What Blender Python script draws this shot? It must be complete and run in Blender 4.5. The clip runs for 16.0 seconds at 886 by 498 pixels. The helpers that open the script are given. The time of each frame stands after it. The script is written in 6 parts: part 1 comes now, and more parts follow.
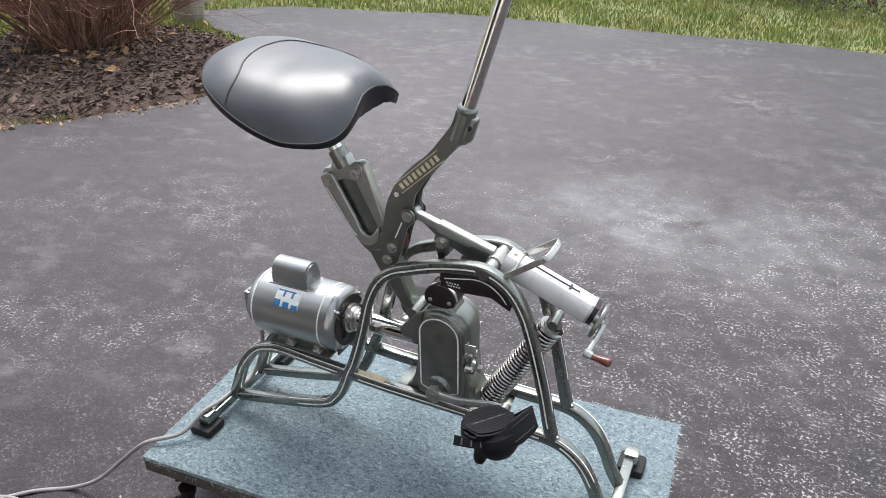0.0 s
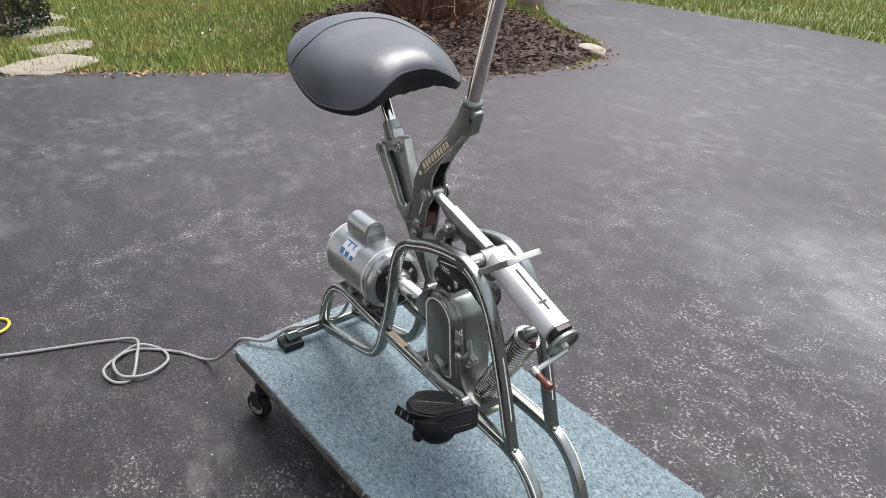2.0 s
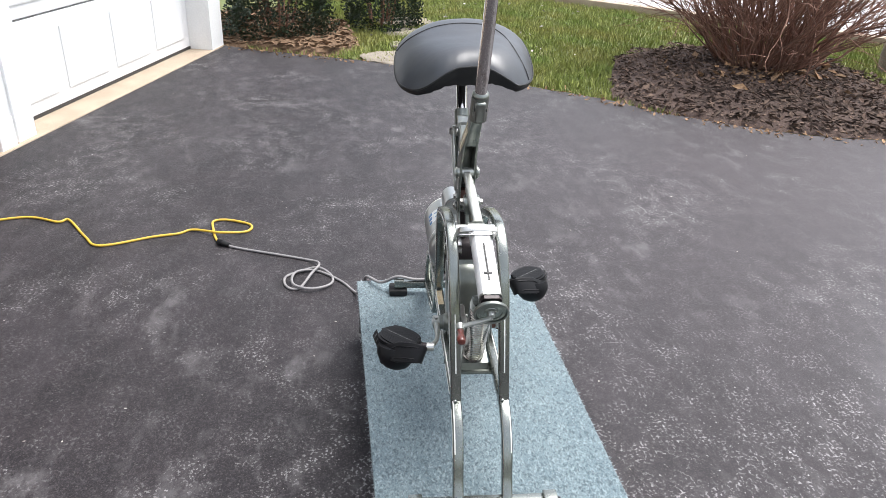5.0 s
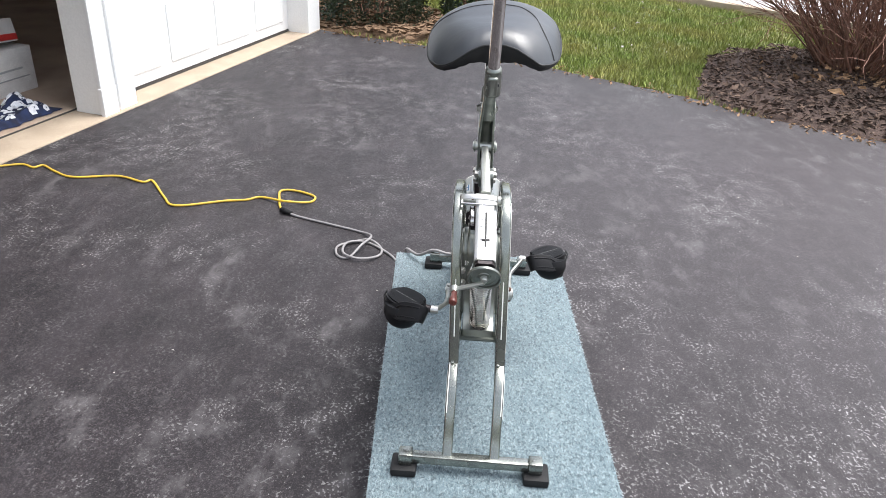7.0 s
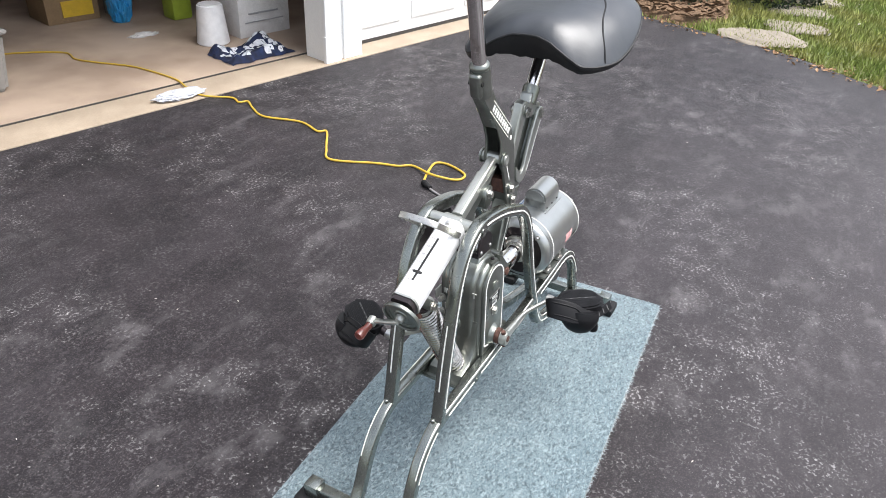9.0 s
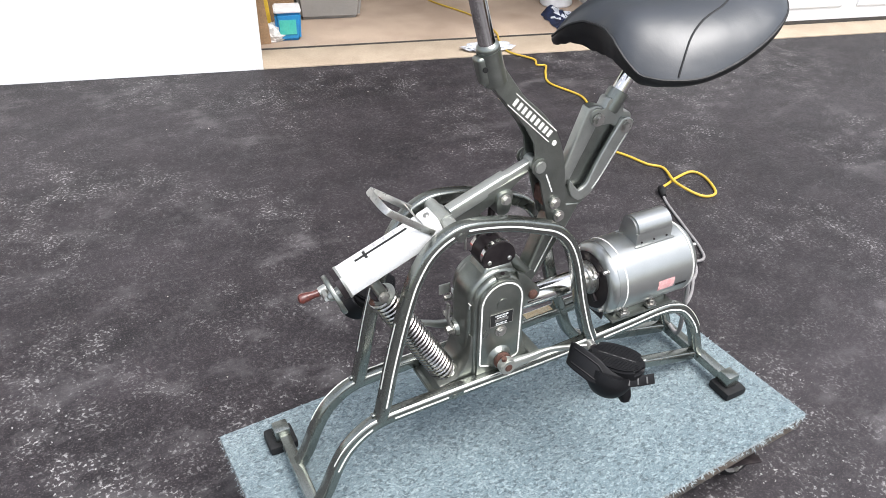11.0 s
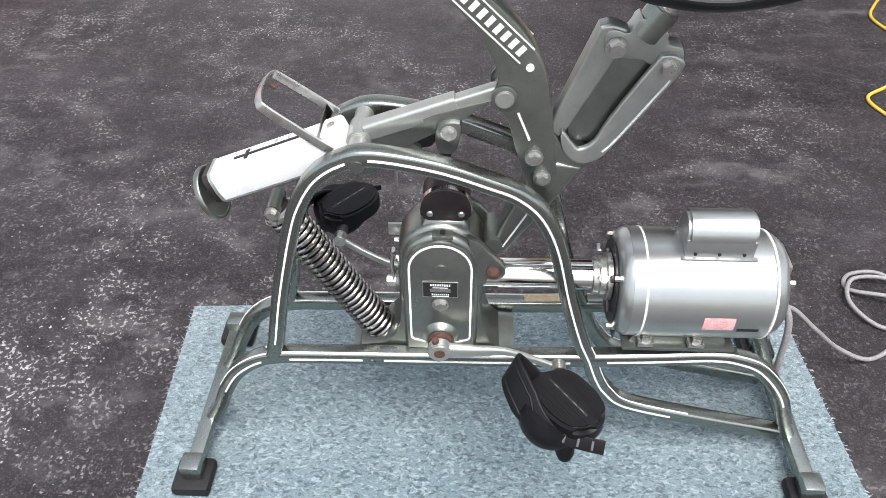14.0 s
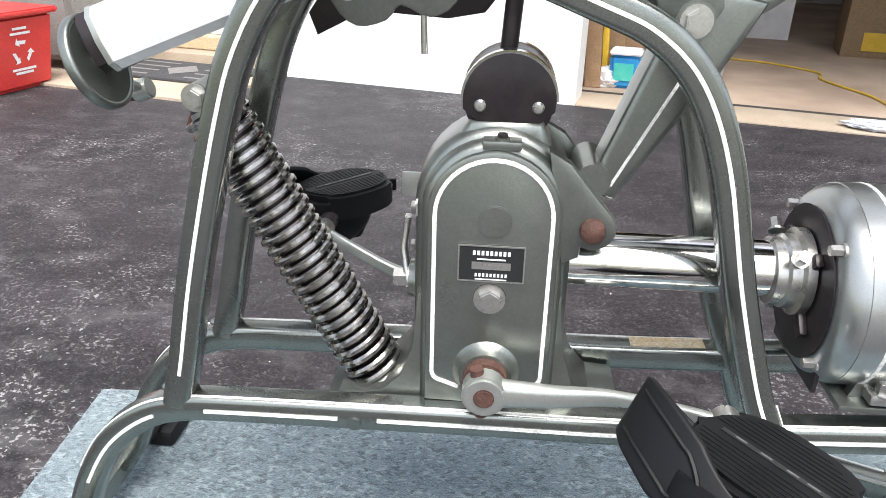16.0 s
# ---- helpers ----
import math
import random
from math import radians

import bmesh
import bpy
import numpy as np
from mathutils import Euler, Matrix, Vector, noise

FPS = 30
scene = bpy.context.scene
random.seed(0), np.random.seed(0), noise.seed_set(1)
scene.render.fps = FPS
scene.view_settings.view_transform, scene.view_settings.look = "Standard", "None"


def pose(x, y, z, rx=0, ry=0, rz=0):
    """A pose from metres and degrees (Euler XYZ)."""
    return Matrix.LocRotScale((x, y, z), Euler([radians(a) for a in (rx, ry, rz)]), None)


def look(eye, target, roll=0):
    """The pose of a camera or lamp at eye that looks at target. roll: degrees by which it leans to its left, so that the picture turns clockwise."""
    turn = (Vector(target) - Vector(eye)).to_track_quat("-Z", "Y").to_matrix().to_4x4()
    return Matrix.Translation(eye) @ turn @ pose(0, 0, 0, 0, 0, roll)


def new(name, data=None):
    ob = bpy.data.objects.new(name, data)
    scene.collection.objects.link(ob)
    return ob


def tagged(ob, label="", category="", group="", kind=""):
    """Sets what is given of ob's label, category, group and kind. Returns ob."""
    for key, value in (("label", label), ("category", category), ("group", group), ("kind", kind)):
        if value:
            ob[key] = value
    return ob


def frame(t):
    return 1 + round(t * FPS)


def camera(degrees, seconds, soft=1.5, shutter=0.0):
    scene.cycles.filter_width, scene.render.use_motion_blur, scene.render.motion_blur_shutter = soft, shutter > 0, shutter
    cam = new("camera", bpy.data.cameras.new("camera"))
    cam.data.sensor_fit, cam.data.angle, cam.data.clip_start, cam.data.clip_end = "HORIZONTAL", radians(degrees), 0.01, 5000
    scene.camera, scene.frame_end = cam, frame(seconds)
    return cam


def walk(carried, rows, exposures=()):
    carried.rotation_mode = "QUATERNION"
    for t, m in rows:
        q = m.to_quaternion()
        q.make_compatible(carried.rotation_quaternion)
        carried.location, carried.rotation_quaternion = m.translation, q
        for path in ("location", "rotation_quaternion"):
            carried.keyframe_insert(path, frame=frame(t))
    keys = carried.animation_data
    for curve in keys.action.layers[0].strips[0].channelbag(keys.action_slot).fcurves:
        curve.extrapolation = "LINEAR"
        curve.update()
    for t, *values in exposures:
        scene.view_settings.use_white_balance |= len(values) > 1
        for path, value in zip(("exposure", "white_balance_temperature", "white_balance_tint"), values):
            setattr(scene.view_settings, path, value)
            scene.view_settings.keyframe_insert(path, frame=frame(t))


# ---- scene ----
cam = camera(61.9, 16.0, soft=0.8)
PATH = [
    (0, (0.567, -1.09, 1.374), (-0.157, 0.513, 0.422), 0.4),
    (0.5, (0.653, -0.994, 1.358), (-0.216, 0.52, 0.381), 0.4),
    (1, (0.749, -0.885, 1.366), (-0.349, 0.454, 0.366), 0.5),
    (1.5, (0.905, -0.81, 1.381), (-0.399, 0.356, 0.411), 0.2),
    (2, (1.061, -0.75, 1.386), (-0.346, 0.285, 0.411), 1.0),
    (2.5, (1.119, -0.661, 1.377), (-0.337, 0.293, 0.393), 1.4),
    (3, (1.158, -0.517, 1.378), (-0.424, 0.242, 0.419), 3.5),
    (3.5, (1.227, -0.418, 1.385), (-0.445, 0.125, 0.431), 2.6),
    (4, (1.34, -0.323, 1.396), (-0.379, -0.014, 0.422), 2.6),
    (4.2, (1.384, -0.294, 1.398), (-0.348, -0.018, 0.436), 2.6),
    (6.3, (1.688, -0.127, 1.39), (-0.092, -0.047, 0.48), 3.7),
    (6.5, (1.682, -0.106, 1.388), (-0.095, -0.053, 0.472), 3.8),
    (7, (1.647, -0.029, 1.386), (-0.116, -0.092, 0.444), 3.0),
    (7.5, (1.518, 0.07, 1.361), (-0.211, -0.116, 0.373), 3.3),
    (8, (1.394, 0.177, 1.371), (-0.287, -0.18, 0.347), 3.4),
    (8.5, (1.297, 0.364, 1.369), (-0.311, -0.244, 0.346), 4.7),
    (8.7, (1.261, 0.427, 1.375), (-0.307, -0.258, 0.34), 3.7),
    (10.8, (0.718, 0.861, 1.369), (-0.206, -0.514, 0.248), 3.2),
    (11, (0.653, 0.871, 1.356), (-0.135, -0.57, 0.215), 1.9),
    (11.5, (0.5, 0.89, 1.351), (-0.057, -0.642, 0.192), 2.9),
    (12, (0.317, 0.95, 1.345), (0.016, -0.657, 0.192), 2.7),
    (12.5, (0.19, 0.962, 1.331), (0.112, -0.624, 0.115), 0.1),
    (13, (0.157, 0.903, 1.313), (0.058, -0.651, 0.058), 0.6),
    (13.5, (0.084, 0.797, 1.261), (0.125, -0.719, -0.042), 0.6),
    (14, (0.054, 0.718, 1.219), (0.116, -0.742, -0.146), -0.3),
    (14.5, (0.049, 0.638, 1.113), (0.084, -0.821, -0.255), -0.7),
    (15, (0.031, 0.573, 0.966), (0.109, -1.019, -0.242), -0.3),
    (15.5, (0.061, 0.539, 0.832), (0.212, -1.19, -0.161), 0.7),
    (16, (0.082, 0.514, 0.751), (0.23, -1.292, -0.095), 1.3),
]
walk(cam, [(t, look(eye, target, roll)) for t, eye, target, roll in PATH], [(t, 0.9 + e) for t, e in ((0, 0.06), (2, 0.0), (4, 0.08), (7, 0.18), (8.5, 0.12), (11, 0.06), (12.5, 0.06), (14, 0.06), (15.5, 0.16), (16, 0.24))])

# ---- world, sun, exposure ----
world = bpy.data.worlds.new("sky")
scene.world = world
world.use_nodes = True
wn, wl = world.node_tree.nodes, world.node_tree.links
sky = wn.new("ShaderNodeTexSky")
sky.sky_type, sky.sun_disc = "NISHITA", False
sky.sun_elevation, sky.sun_rotation = radians(68), radians(-20)
sky.dust_density, sky.air_density = 2.5, 1.0
pale = wn.new("ShaderNodeHueSaturation")
pale.inputs["Saturation"].default_value = 0.42
wl.new(sky.outputs[0], pale.inputs["Color"])
# an overcast sky is brighter overhead than at the horizon
ray = wn.new("ShaderNodeTexCoord")
axis = wn.new("ShaderNodeSeparateXYZ")
wl.new(ray.outputs["Generated"], axis.inputs[0])
rise = wn.new("ShaderNodeMapRange")
rise.inputs["To Min"].default_value, rise.inputs["To Max"].default_value = 1.1, 1.65
wl.new(axis.outputs["Z"], rise.inputs["Value"])
cloud = wn.new("ShaderNodeVectorMath")
cloud.operation = "SCALE"
wl.new(pale.outputs[0], cloud.inputs[0])
wl.new(rise.outputs[0], cloud.inputs["Scale"])
wl.new(cloud.outputs[0], wn["Background"].inputs["Color"])
wn["Background"].inputs["Strength"].default_value = 0.13
sun = new("sun", bpy.data.lights.new("sun", "SUN"))
sun.data.energy, sun.data.angle, sun.data.color = 2.3, radians(40), (1.0, 0.985, 0.97)
sun.matrix_world = look((-0.35, 1.0, 2.5), (0, 0, 0))


# ---- materials ----
def material(name, colour, rough=0.6, metal=0.0, second=None, scale=30.0, fine=400.0, amount=0.5, fine_amount=0.25,
             bump=0.1, depth=0.002, spread=(0.35, 0.65), coat=0.0, shine=0.5, per_object=0.0, island=0.0, rough_var=0.1):
    """A painted, cast, woven or mineral surface: two scales of variation in colour, and relief."""
    m = bpy.data.materials.new(name)
    m.use_nodes = True
    n, l = m.node_tree.nodes, m.node_tree.links
    p = n["Principled BSDF"]
    p.inputs["Metallic"].default_value = metal
    p.inputs["Coat Weight"].default_value = coat
    p.inputs["Specular IOR Level"].default_value = shine
    co = n.new("ShaderNodeTexCoord")
    big = n.new("ShaderNodeTexNoise")
    big.inputs["Scale"].default_value, big.inputs["Detail"].default_value = scale, 6
    small = n.new("ShaderNodeTexNoise")
    small.inputs["Scale"].default_value, small.inputs["Detail"].default_value = fine, 3
    for t in (big, small):
        l.new(co.outputs["Object"], t.inputs["Vector"])
    ramp = n.new("ShaderNodeMapRange")
    ramp.inputs["From Min"].default_value, ramp.inputs["From Max"].default_value = spread
    l.new(big.outputs["Fac"], ramp.inputs["Value"])
    mix = n.new("ShaderNodeMix")
    mix.data_type = "RGBA"
    second = second or tuple(c * 0.7 for c in colour)
    mix.inputs["A"].default_value, mix.inputs["B"].default_value = (*colour, 1), (*second, 1)
    scaled = n.new("ShaderNodeMath")
    scaled.operation = "MULTIPLY"
    scaled.inputs[1].default_value = amount
    l.new(ramp.outputs[0], scaled.inputs[0])
    l.new(scaled.outputs[0], mix.inputs["Factor"])
    value = n.new("ShaderNodeMapRange")
    value.inputs["From Min"].default_value, value.inputs["From Max"].default_value = 0.3, 0.7
    value.inputs["To Min"].default_value, value.inputs["To Max"].default_value = 1 - fine_amount, 1 + fine_amount
    l.new(small.outputs["Fac"], value.inputs["Value"])
    hsv = n.new("ShaderNodeHueSaturation")
    l.new(mix.outputs["Result"], hsv.inputs["Color"])
    last = value.outputs[0]
    for kind, weight in (("ShaderNodeObjectInfo", per_object), ("ShaderNodeNewGeometry", island)):
        if weight:
            info = n.new(kind)
            vary = n.new("ShaderNodeMapRange")
            vary.inputs["To Min"].default_value, vary.inputs["To Max"].default_value = 1 - weight, 1 + weight
            l.new(info.outputs["Random" if per_object and kind == "ShaderNodeObjectInfo" else "Random Per Island"], vary.inputs["Value"])
            times = n.new("ShaderNodeMath")
            times.operation = "MULTIPLY"
            l.new(last, times.inputs[0])
            l.new(vary.outputs[0], times.inputs[1])
            last = times.outputs[0]
    l.new(last, hsv.inputs["Value"])
    l.new(hsv.outputs[0], p.inputs["Base Color"])
    rr = n.new("ShaderNodeMapRange")
    rr.inputs["To Min"].default_value, rr.inputs["To Max"].default_value = max(rough - rough_var, 0.02), min(rough + rough_var, 1)
    l.new(big.outputs["Fac"], rr.inputs["Value"])
    l.new(rr.outputs[0], p.inputs["Roughness"])
    if bump:
        b = n.new("ShaderNodeBump")
        b.inputs["Strength"].default_value, b.inputs["Distance"].default_value = bump, depth
        l.new(small.outputs["Fac"], b.inputs["Height"])
        l.new(b.outputs[0], p.inputs["Normal"])
    return m


def asphalt_material():
    m = bpy.data.materials.new("asphalt")
    m.use_nodes = True
    n, l = m.node_tree.nodes, m.node_tree.links
    p = n["Principled BSDF"]
    co = n.new("ShaderNodeTexCoord")

    def noise_at(scale, detail, low, high, stretch=None):
        t = n.new("ShaderNodeTexNoise")
        t.inputs["Scale"].default_value, t.inputs["Detail"].default_value = scale, detail
        t.inputs["Roughness"].default_value = 0.65
        source = co.outputs["Object"]
        if stretch:
            mp = n.new("ShaderNodeMapping")
            mp.inputs["Scale"].default_value, mp.inputs["Rotation"].default_value = stretch, (0, 0, radians(-12))
            l.new(source, mp.inputs["Vector"])
            source = mp.outputs[0]
        l.new(source, t.inputs["Vector"])
        r = n.new("ShaderNodeMapRange")
        r.inputs["From Min"].default_value, r.inputs["From Max"].default_value = low, high
        l.new(t.outputs["Fac"], r.inputs["Value"])
        return r.outputs[0], t.outputs["Fac"]

    def over(a, colour, fac):
        mix = n.new("ShaderNodeMix")
        mix.data_type = "RGBA"
        mix.inputs["B"].default_value = (*colour, 1)
        if isinstance(a, tuple):
            mix.inputs["A"].default_value = (*a, 1)
        else:
            l.new(a, mix.inputs["A"])
        l.new(fac, mix.inputs["Factor"])
        return mix.outputs["Result"]

    def times(a, b):
        t = n.new("ShaderNodeMath")
        t.operation = "MULTIPLY"
        l.new(a, t.inputs[0])
        if isinstance(b, float):
            t.inputs[1].default_value = b
        else:
            l.new(b, t.inputs[1])
        return t.outputs[0]

    broad, _ = noise_at(0.5, 6, 0.3, 0.75)
    streak, _ = noise_at(1.7, 7, 0.47, 0.8, (0.5, 1.6, 1))
    patch, _ = noise_at(1.5, 8, 0.49, 0.68)
    rubbed, _ = noise_at(11.0, 8, 0.45, 0.62)
    flecks, _ = noise_at(100.0, 3, 0.56, 0.58)
    coarse, _ = noise_at(52.0, 4, 0.52, 0.62)
    wisps, _ = noise_at(7.0, 12, 0.52, 0.66, (0.75, 1.15, 1))
    wisp_area, _ = noise_at(0.9, 4, 0.42, 0.6)
    grit, _ = noise_at(190.0, 2, 0.55, 0.64)
    chips, _ = noise_at(70.0, 2, 0.665, 0.685)
    _, grain = noise_at(300.0, 4, 0.3, 0.7)
    # a pale dust stain beside the dolly
    place = n.new("ShaderNodeMapping")
    place.inputs["Location"].default_value, place.inputs["Rotation"].default_value, place.inputs["Scale"].default_value = STAIN
    l.new(co.outputs["Object"], place.inputs["Vector"])
    ball = n.new("ShaderNodeTexGradient")
    ball.gradient_type = "SPHERICAL"
    l.new(place.outputs[0], ball.inputs["Vector"])
    dust, _ = noise_at(3.5, 5, 0.3, 0.72)
    mottle, _ = noise_at(5.5, 9, 0.36, 0.66)
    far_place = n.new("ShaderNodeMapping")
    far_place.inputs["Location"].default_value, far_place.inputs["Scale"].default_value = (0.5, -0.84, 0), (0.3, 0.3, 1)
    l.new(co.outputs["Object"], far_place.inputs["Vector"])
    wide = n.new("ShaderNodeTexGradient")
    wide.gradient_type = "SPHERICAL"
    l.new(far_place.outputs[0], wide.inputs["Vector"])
    c = over((0.0038, 0.0031, 0.0042), (0.0102, 0.008, 0.0102), broad)
    c = over(c, (0.0208, 0.016, 0.019), times(mottle, 0.7))
    # a wide paler zone, fading outwards from the street side
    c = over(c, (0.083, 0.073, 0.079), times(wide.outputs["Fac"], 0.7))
    c = over(c, (0.078, 0.069, 0.077), times(streak, 0.3))
    c = over(c, (0.16, 0.152, 0.155), times(times(wisps, wisp_area), 0.4))
    c = over(c, (0.30, 0.30, 0.31), times(times(ball.outputs["Fac"], dust), 0.58))
    c = over(c, (0.075, 0.064, 0.063), times(grit, 0.55))
    c = over(c, (0.07, 0.062, 0.067), times(coarse, 0.27))
    spread_ = n.new("ShaderNodeMapRange")
    spread_.inputs["To Min"].default_value, spread_.inputs["To Max"].default_value = 0.15, 1.0
    # grittier ground on the street side of the dolly
    gritty = n.new("ShaderNodeMapping")
    gritty.inputs["Location"].default_value, gritty.inputs["Scale"].default_value = (-0.55, -0.6, 0), (0.55, 0.6, 1)
    l.new(co.outputs["Object"], gritty.inputs["Vector"])
    round_ = n.new("ShaderNodeTexGradient")
    round_.gradient_type = "SPHERICAL"
    l.new(gritty.outputs[0], round_.inputs["Vector"])
    most_ = n.new("ShaderNodeMath")
    most_.operation, most_.use_clamp = "ADD", True
    l.new(patch, most_.inputs[0])
    l.new(times(round_.outputs["Fac"], 0.7), most_.inputs[1])
    l.new(most_.outputs[0], spread_.inputs["Value"])
    c = over(c, (0.42, 0.41, 0.41), times(times(spread_.outputs[0], rubbed), times(flecks, 0.9)))
    c = over(c, (0.13, 0.122, 0.122), times(times(patch, rubbed), 0.17))
    c = over(c, (0.5, 0.49, 0.48), times(times(chips, spread_.outputs[0]), 0.7))
    l.new(c, p.inputs["Base Color"])
    p.inputs["Roughness"].default_value = 0.6
    p.inputs["Sheen Weight"].default_value, p.inputs["Sheen Roughness"].default_value = 0.07, 0.4
    p.inputs["Specular IOR Level"].default_value = 0.27
    b = n.new("ShaderNodeBump")
    b.inputs["Strength"].default_value, b.inputs["Distance"].default_value = 0.4, 0.003
    l.new(grain, b.inputs["Height"])
    l.new(b.outputs[0], p.inputs["Normal"])
    return m


STAIN = ((-0.25, -2.72, 0), (0, 0, 0), (0.9, 1.5, 1))
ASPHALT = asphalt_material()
GRASS_SOIL = material("lawn_soil", (0.09, 0.12, 0.035), 0.95, second=(0.19, 0.16, 0.065), scale=3, fine=90, fine_amount=0.4, bump=0.5, depth=0.01)
BLADE = material("grass_blade", (0.185, 0.245, 0.055), 0.7, second=(0.34, 0.29, 0.1), scale=2.2, fine=20, amount=0.6, bump=0, island=0.35)
MULCH = material("mulch", (0.055, 0.034, 0.027), 0.95, second=(0.095, 0.062, 0.048), scale=14, fine=110, fine_amount=0.5, bump=0.8, depth=0.006)
CHIP = material("bark_chip", (0.064, 0.04, 0.03), 0.95, second=(0.16, 0.112, 0.082), scale=9, fine=90, bump=0.2, island=0.55)
STRAW = material("pine_straw", (0.14, 0.085, 0.048), 0.95, second=(0.23, 0.145, 0.085), scale=9, fine=130, fine_amount=0.45, bump=0.8, depth=0.01)
STONE = material("stepping_stone", (0.25, 0.215, 0.17), 0.9, second=(0.17, 0.15, 0.12), scale=9, fine=120, bump=0.4, depth=0.004)
CONCRETE = material("concrete", (0.42, 0.34, 0.255), 0.9, second=(0.31, 0.245, 0.18), scale=5, fine=220, amount=0.6, fine_amount=0.16, bump=0.3)
GARAGE_FLOOR = material("garage_floor", (0.5, 0.39, 0.3), 0.7, second=(0.27, 0.195, 0.145), scale=2.2, fine=160, amount=0.8, fine_amount=0.15, bump=0.15)
ROAD = material("far_road", (0.42, 0.41, 0.41), 0.9, scale=1.5, fine=60)
WHITE_PAINT = material("white_house_paint", (0.84, 0.84, 0.83), 0.55, second=(0.70, 0.70, 0.68), scale=3, fine=90, amount=0.35, fine_amount=0.04, bump=0.05)
DOOR_PAINT = material("white_door_paint", (0.84, 0.84, 0.84), 0.42, second=(0.72, 0.72, 0.71), scale=2, fine=300, amount=0.3, fine_amount=0.03, bump=0.03)
GASKET = material("dark_gasket", (0.06, 0.055, 0.05), 0.8, scale=40)
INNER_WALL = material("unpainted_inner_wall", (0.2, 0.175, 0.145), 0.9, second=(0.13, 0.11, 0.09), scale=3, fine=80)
ROCK = material("pale_rock", (0.33, 0.285, 0.225), 0.9, second=(0.19, 0.165, 0.135), scale=12, fine=90, bump=0.6, depth=0.01)
BARK = material("twig_bark", (0.185, 0.09, 0.062), 0.9, second=(0.28, 0.18, 0.135), scale=6, fine=60, bump=0, island=0.4)
LEAF_DARK = material("evergreen_leaf", (0.022, 0.04, 0.022), 0.45, second=(0.045, 0.065, 0.03), scale=5, fine=40, bump=0, island=0.5)
LEAF_DRY = material("dry_leaf", (0.25, 0.14, 0.07), 0.9, second=(0.36, 0.25, 0.15), scale=20, fine=80, bump=0, island=0.4)
LITTER = material("pale_litter", (0.42, 0.39, 0.35), 0.9, scale=50, bump=0, island=0.45)


def carpet_material():
    """Flecked loop pile: mid, pale and dark yarns in short dashes."""
    m = material("blue_grey_carpet", (0.115, 0.17, 0.192), 1.0, second=(0.152, 0.21, 0.228), scale=14, fine=620, amount=0.8,
                 fine_amount=0.42, bump=0.9, depth=0.004)
    n, l = m.node_tree.nodes, m.node_tree.links
    p = n["Principled BSDF"]
    co = n.new("ShaderNodeTexCoord")
    last = p.inputs["Base Color"].links[0].from_socket
    for scale, shift, low, high, most, colour in ((122, 0.0, 0.53, 0.6, 0.8, (0.026, 0.05, 0.066)), (138, 7.0, 0.55, 0.62, 0.55, (0.34, 0.42, 0.44)), (260, 3.0, 0.56, 0.62, 0.65, (0.04, 0.07, 0.09))):
        mp = n.new("ShaderNodeMapping")
        mp.inputs["Scale"].default_value, mp.inputs["Location"].default_value = (0.9, 1.35, 1), (shift, shift, 0)
        l.new(co.outputs["Object"], mp.inputs["Vector"])
        yarn = n.new("ShaderNodeTexNoise")
        yarn.inputs["Scale"].default_value, yarn.inputs["Detail"].default_value, yarn.inputs["Distortion"].default_value = scale, 3, 0.6
        l.new(mp.outputs[0], yarn.inputs["Vector"])
        r = n.new("ShaderNodeMapRange")
        r.inputs["From Min"].default_value, r.inputs["From Max"].default_value = low, high
        r.inputs["To Max"].default_value = most
        l.new(yarn.outputs["Fac"], r.inputs["Value"])
        mix = n.new("ShaderNodeMix")
        mix.data_type = "RGBA"
        mix.inputs["B"].default_value = (*colour, 1)
        l.new(last, mix.inputs["A"])
        l.new(r.outputs[0], mix.inputs["Factor"])
        last = mix.outputs["Result"]
    l.new(last, p.inputs["Base Color"])
    p.inputs["Sheen Weight"].default_value = 0.3
    return m


CARPET = carpet_material()
FIBRE = material("carpet_fibre", (0.24, 0.29, 0.31), 1.0, second=(0.45, 0.48, 0.48), scale=60, bump=0, island=0.4)
PLY = material("worn_plywood", (0.055, 0.047, 0.04), 0.85, second=(0.13, 0.10, 0.075), scale=18, fine=200, amount=0.8, bump=0.4)
RUBBER = material("black_rubber", (0.007, 0.007, 0.008), 0.6, second=(0.022, 0.022, 0.022), shine=0.25, scale=30, fine=500, bump=0.2, depth=0.0006)
PEDAL_BLACK = material("black_moulded_plastic", (0.004, 0.004, 0.005), 0.5, second=(0.008, 0.008, 0.009), shine=0.22, scale=40, fine=700, bump=0.12, depth=0.0004)
FRAME = material("grey_green_metallic_enamel", (0.272, 0.287, 0.265), 0.26, 0.95, coat=0.2, second=(0.18, 0.19, 0.173), scale=22, fine=900, amount=0.5,
                 fine_amount=0.10, bump=0.08, depth=0.0004, rough_var=0.08)
CAST = material("grey_green_hammered_casting", (0.258, 0.272, 0.248), 0.32, 0.9, coat=0.15, second=(0.175, 0.185, 0.168), scale=30, fine=500, amount=0.6,
                fine_amount=0.06, bump=0.16, depth=0.0006, rough_var=0.1)
SILVER = material("worn_silver_and_lit_enamel", (0.44, 0.45, 0.42), 0.34, 0.75, second=(0.31, 0.32, 0.3), scale=40, fine=600, amount=0.5, fine_amount=0.05, bump=0.06, depth=0.0004)
MOTOR_PAINT = material("silver_motor_paint", (0.41, 0.42, 0.41), 0.3, 0.85, second=(0.33, 0.338, 0.33), scale=20, fine=900, amount=0.4,
                       fine_amount=0.06, bump=0.05, depth=0.0003, rough_var=0.06)
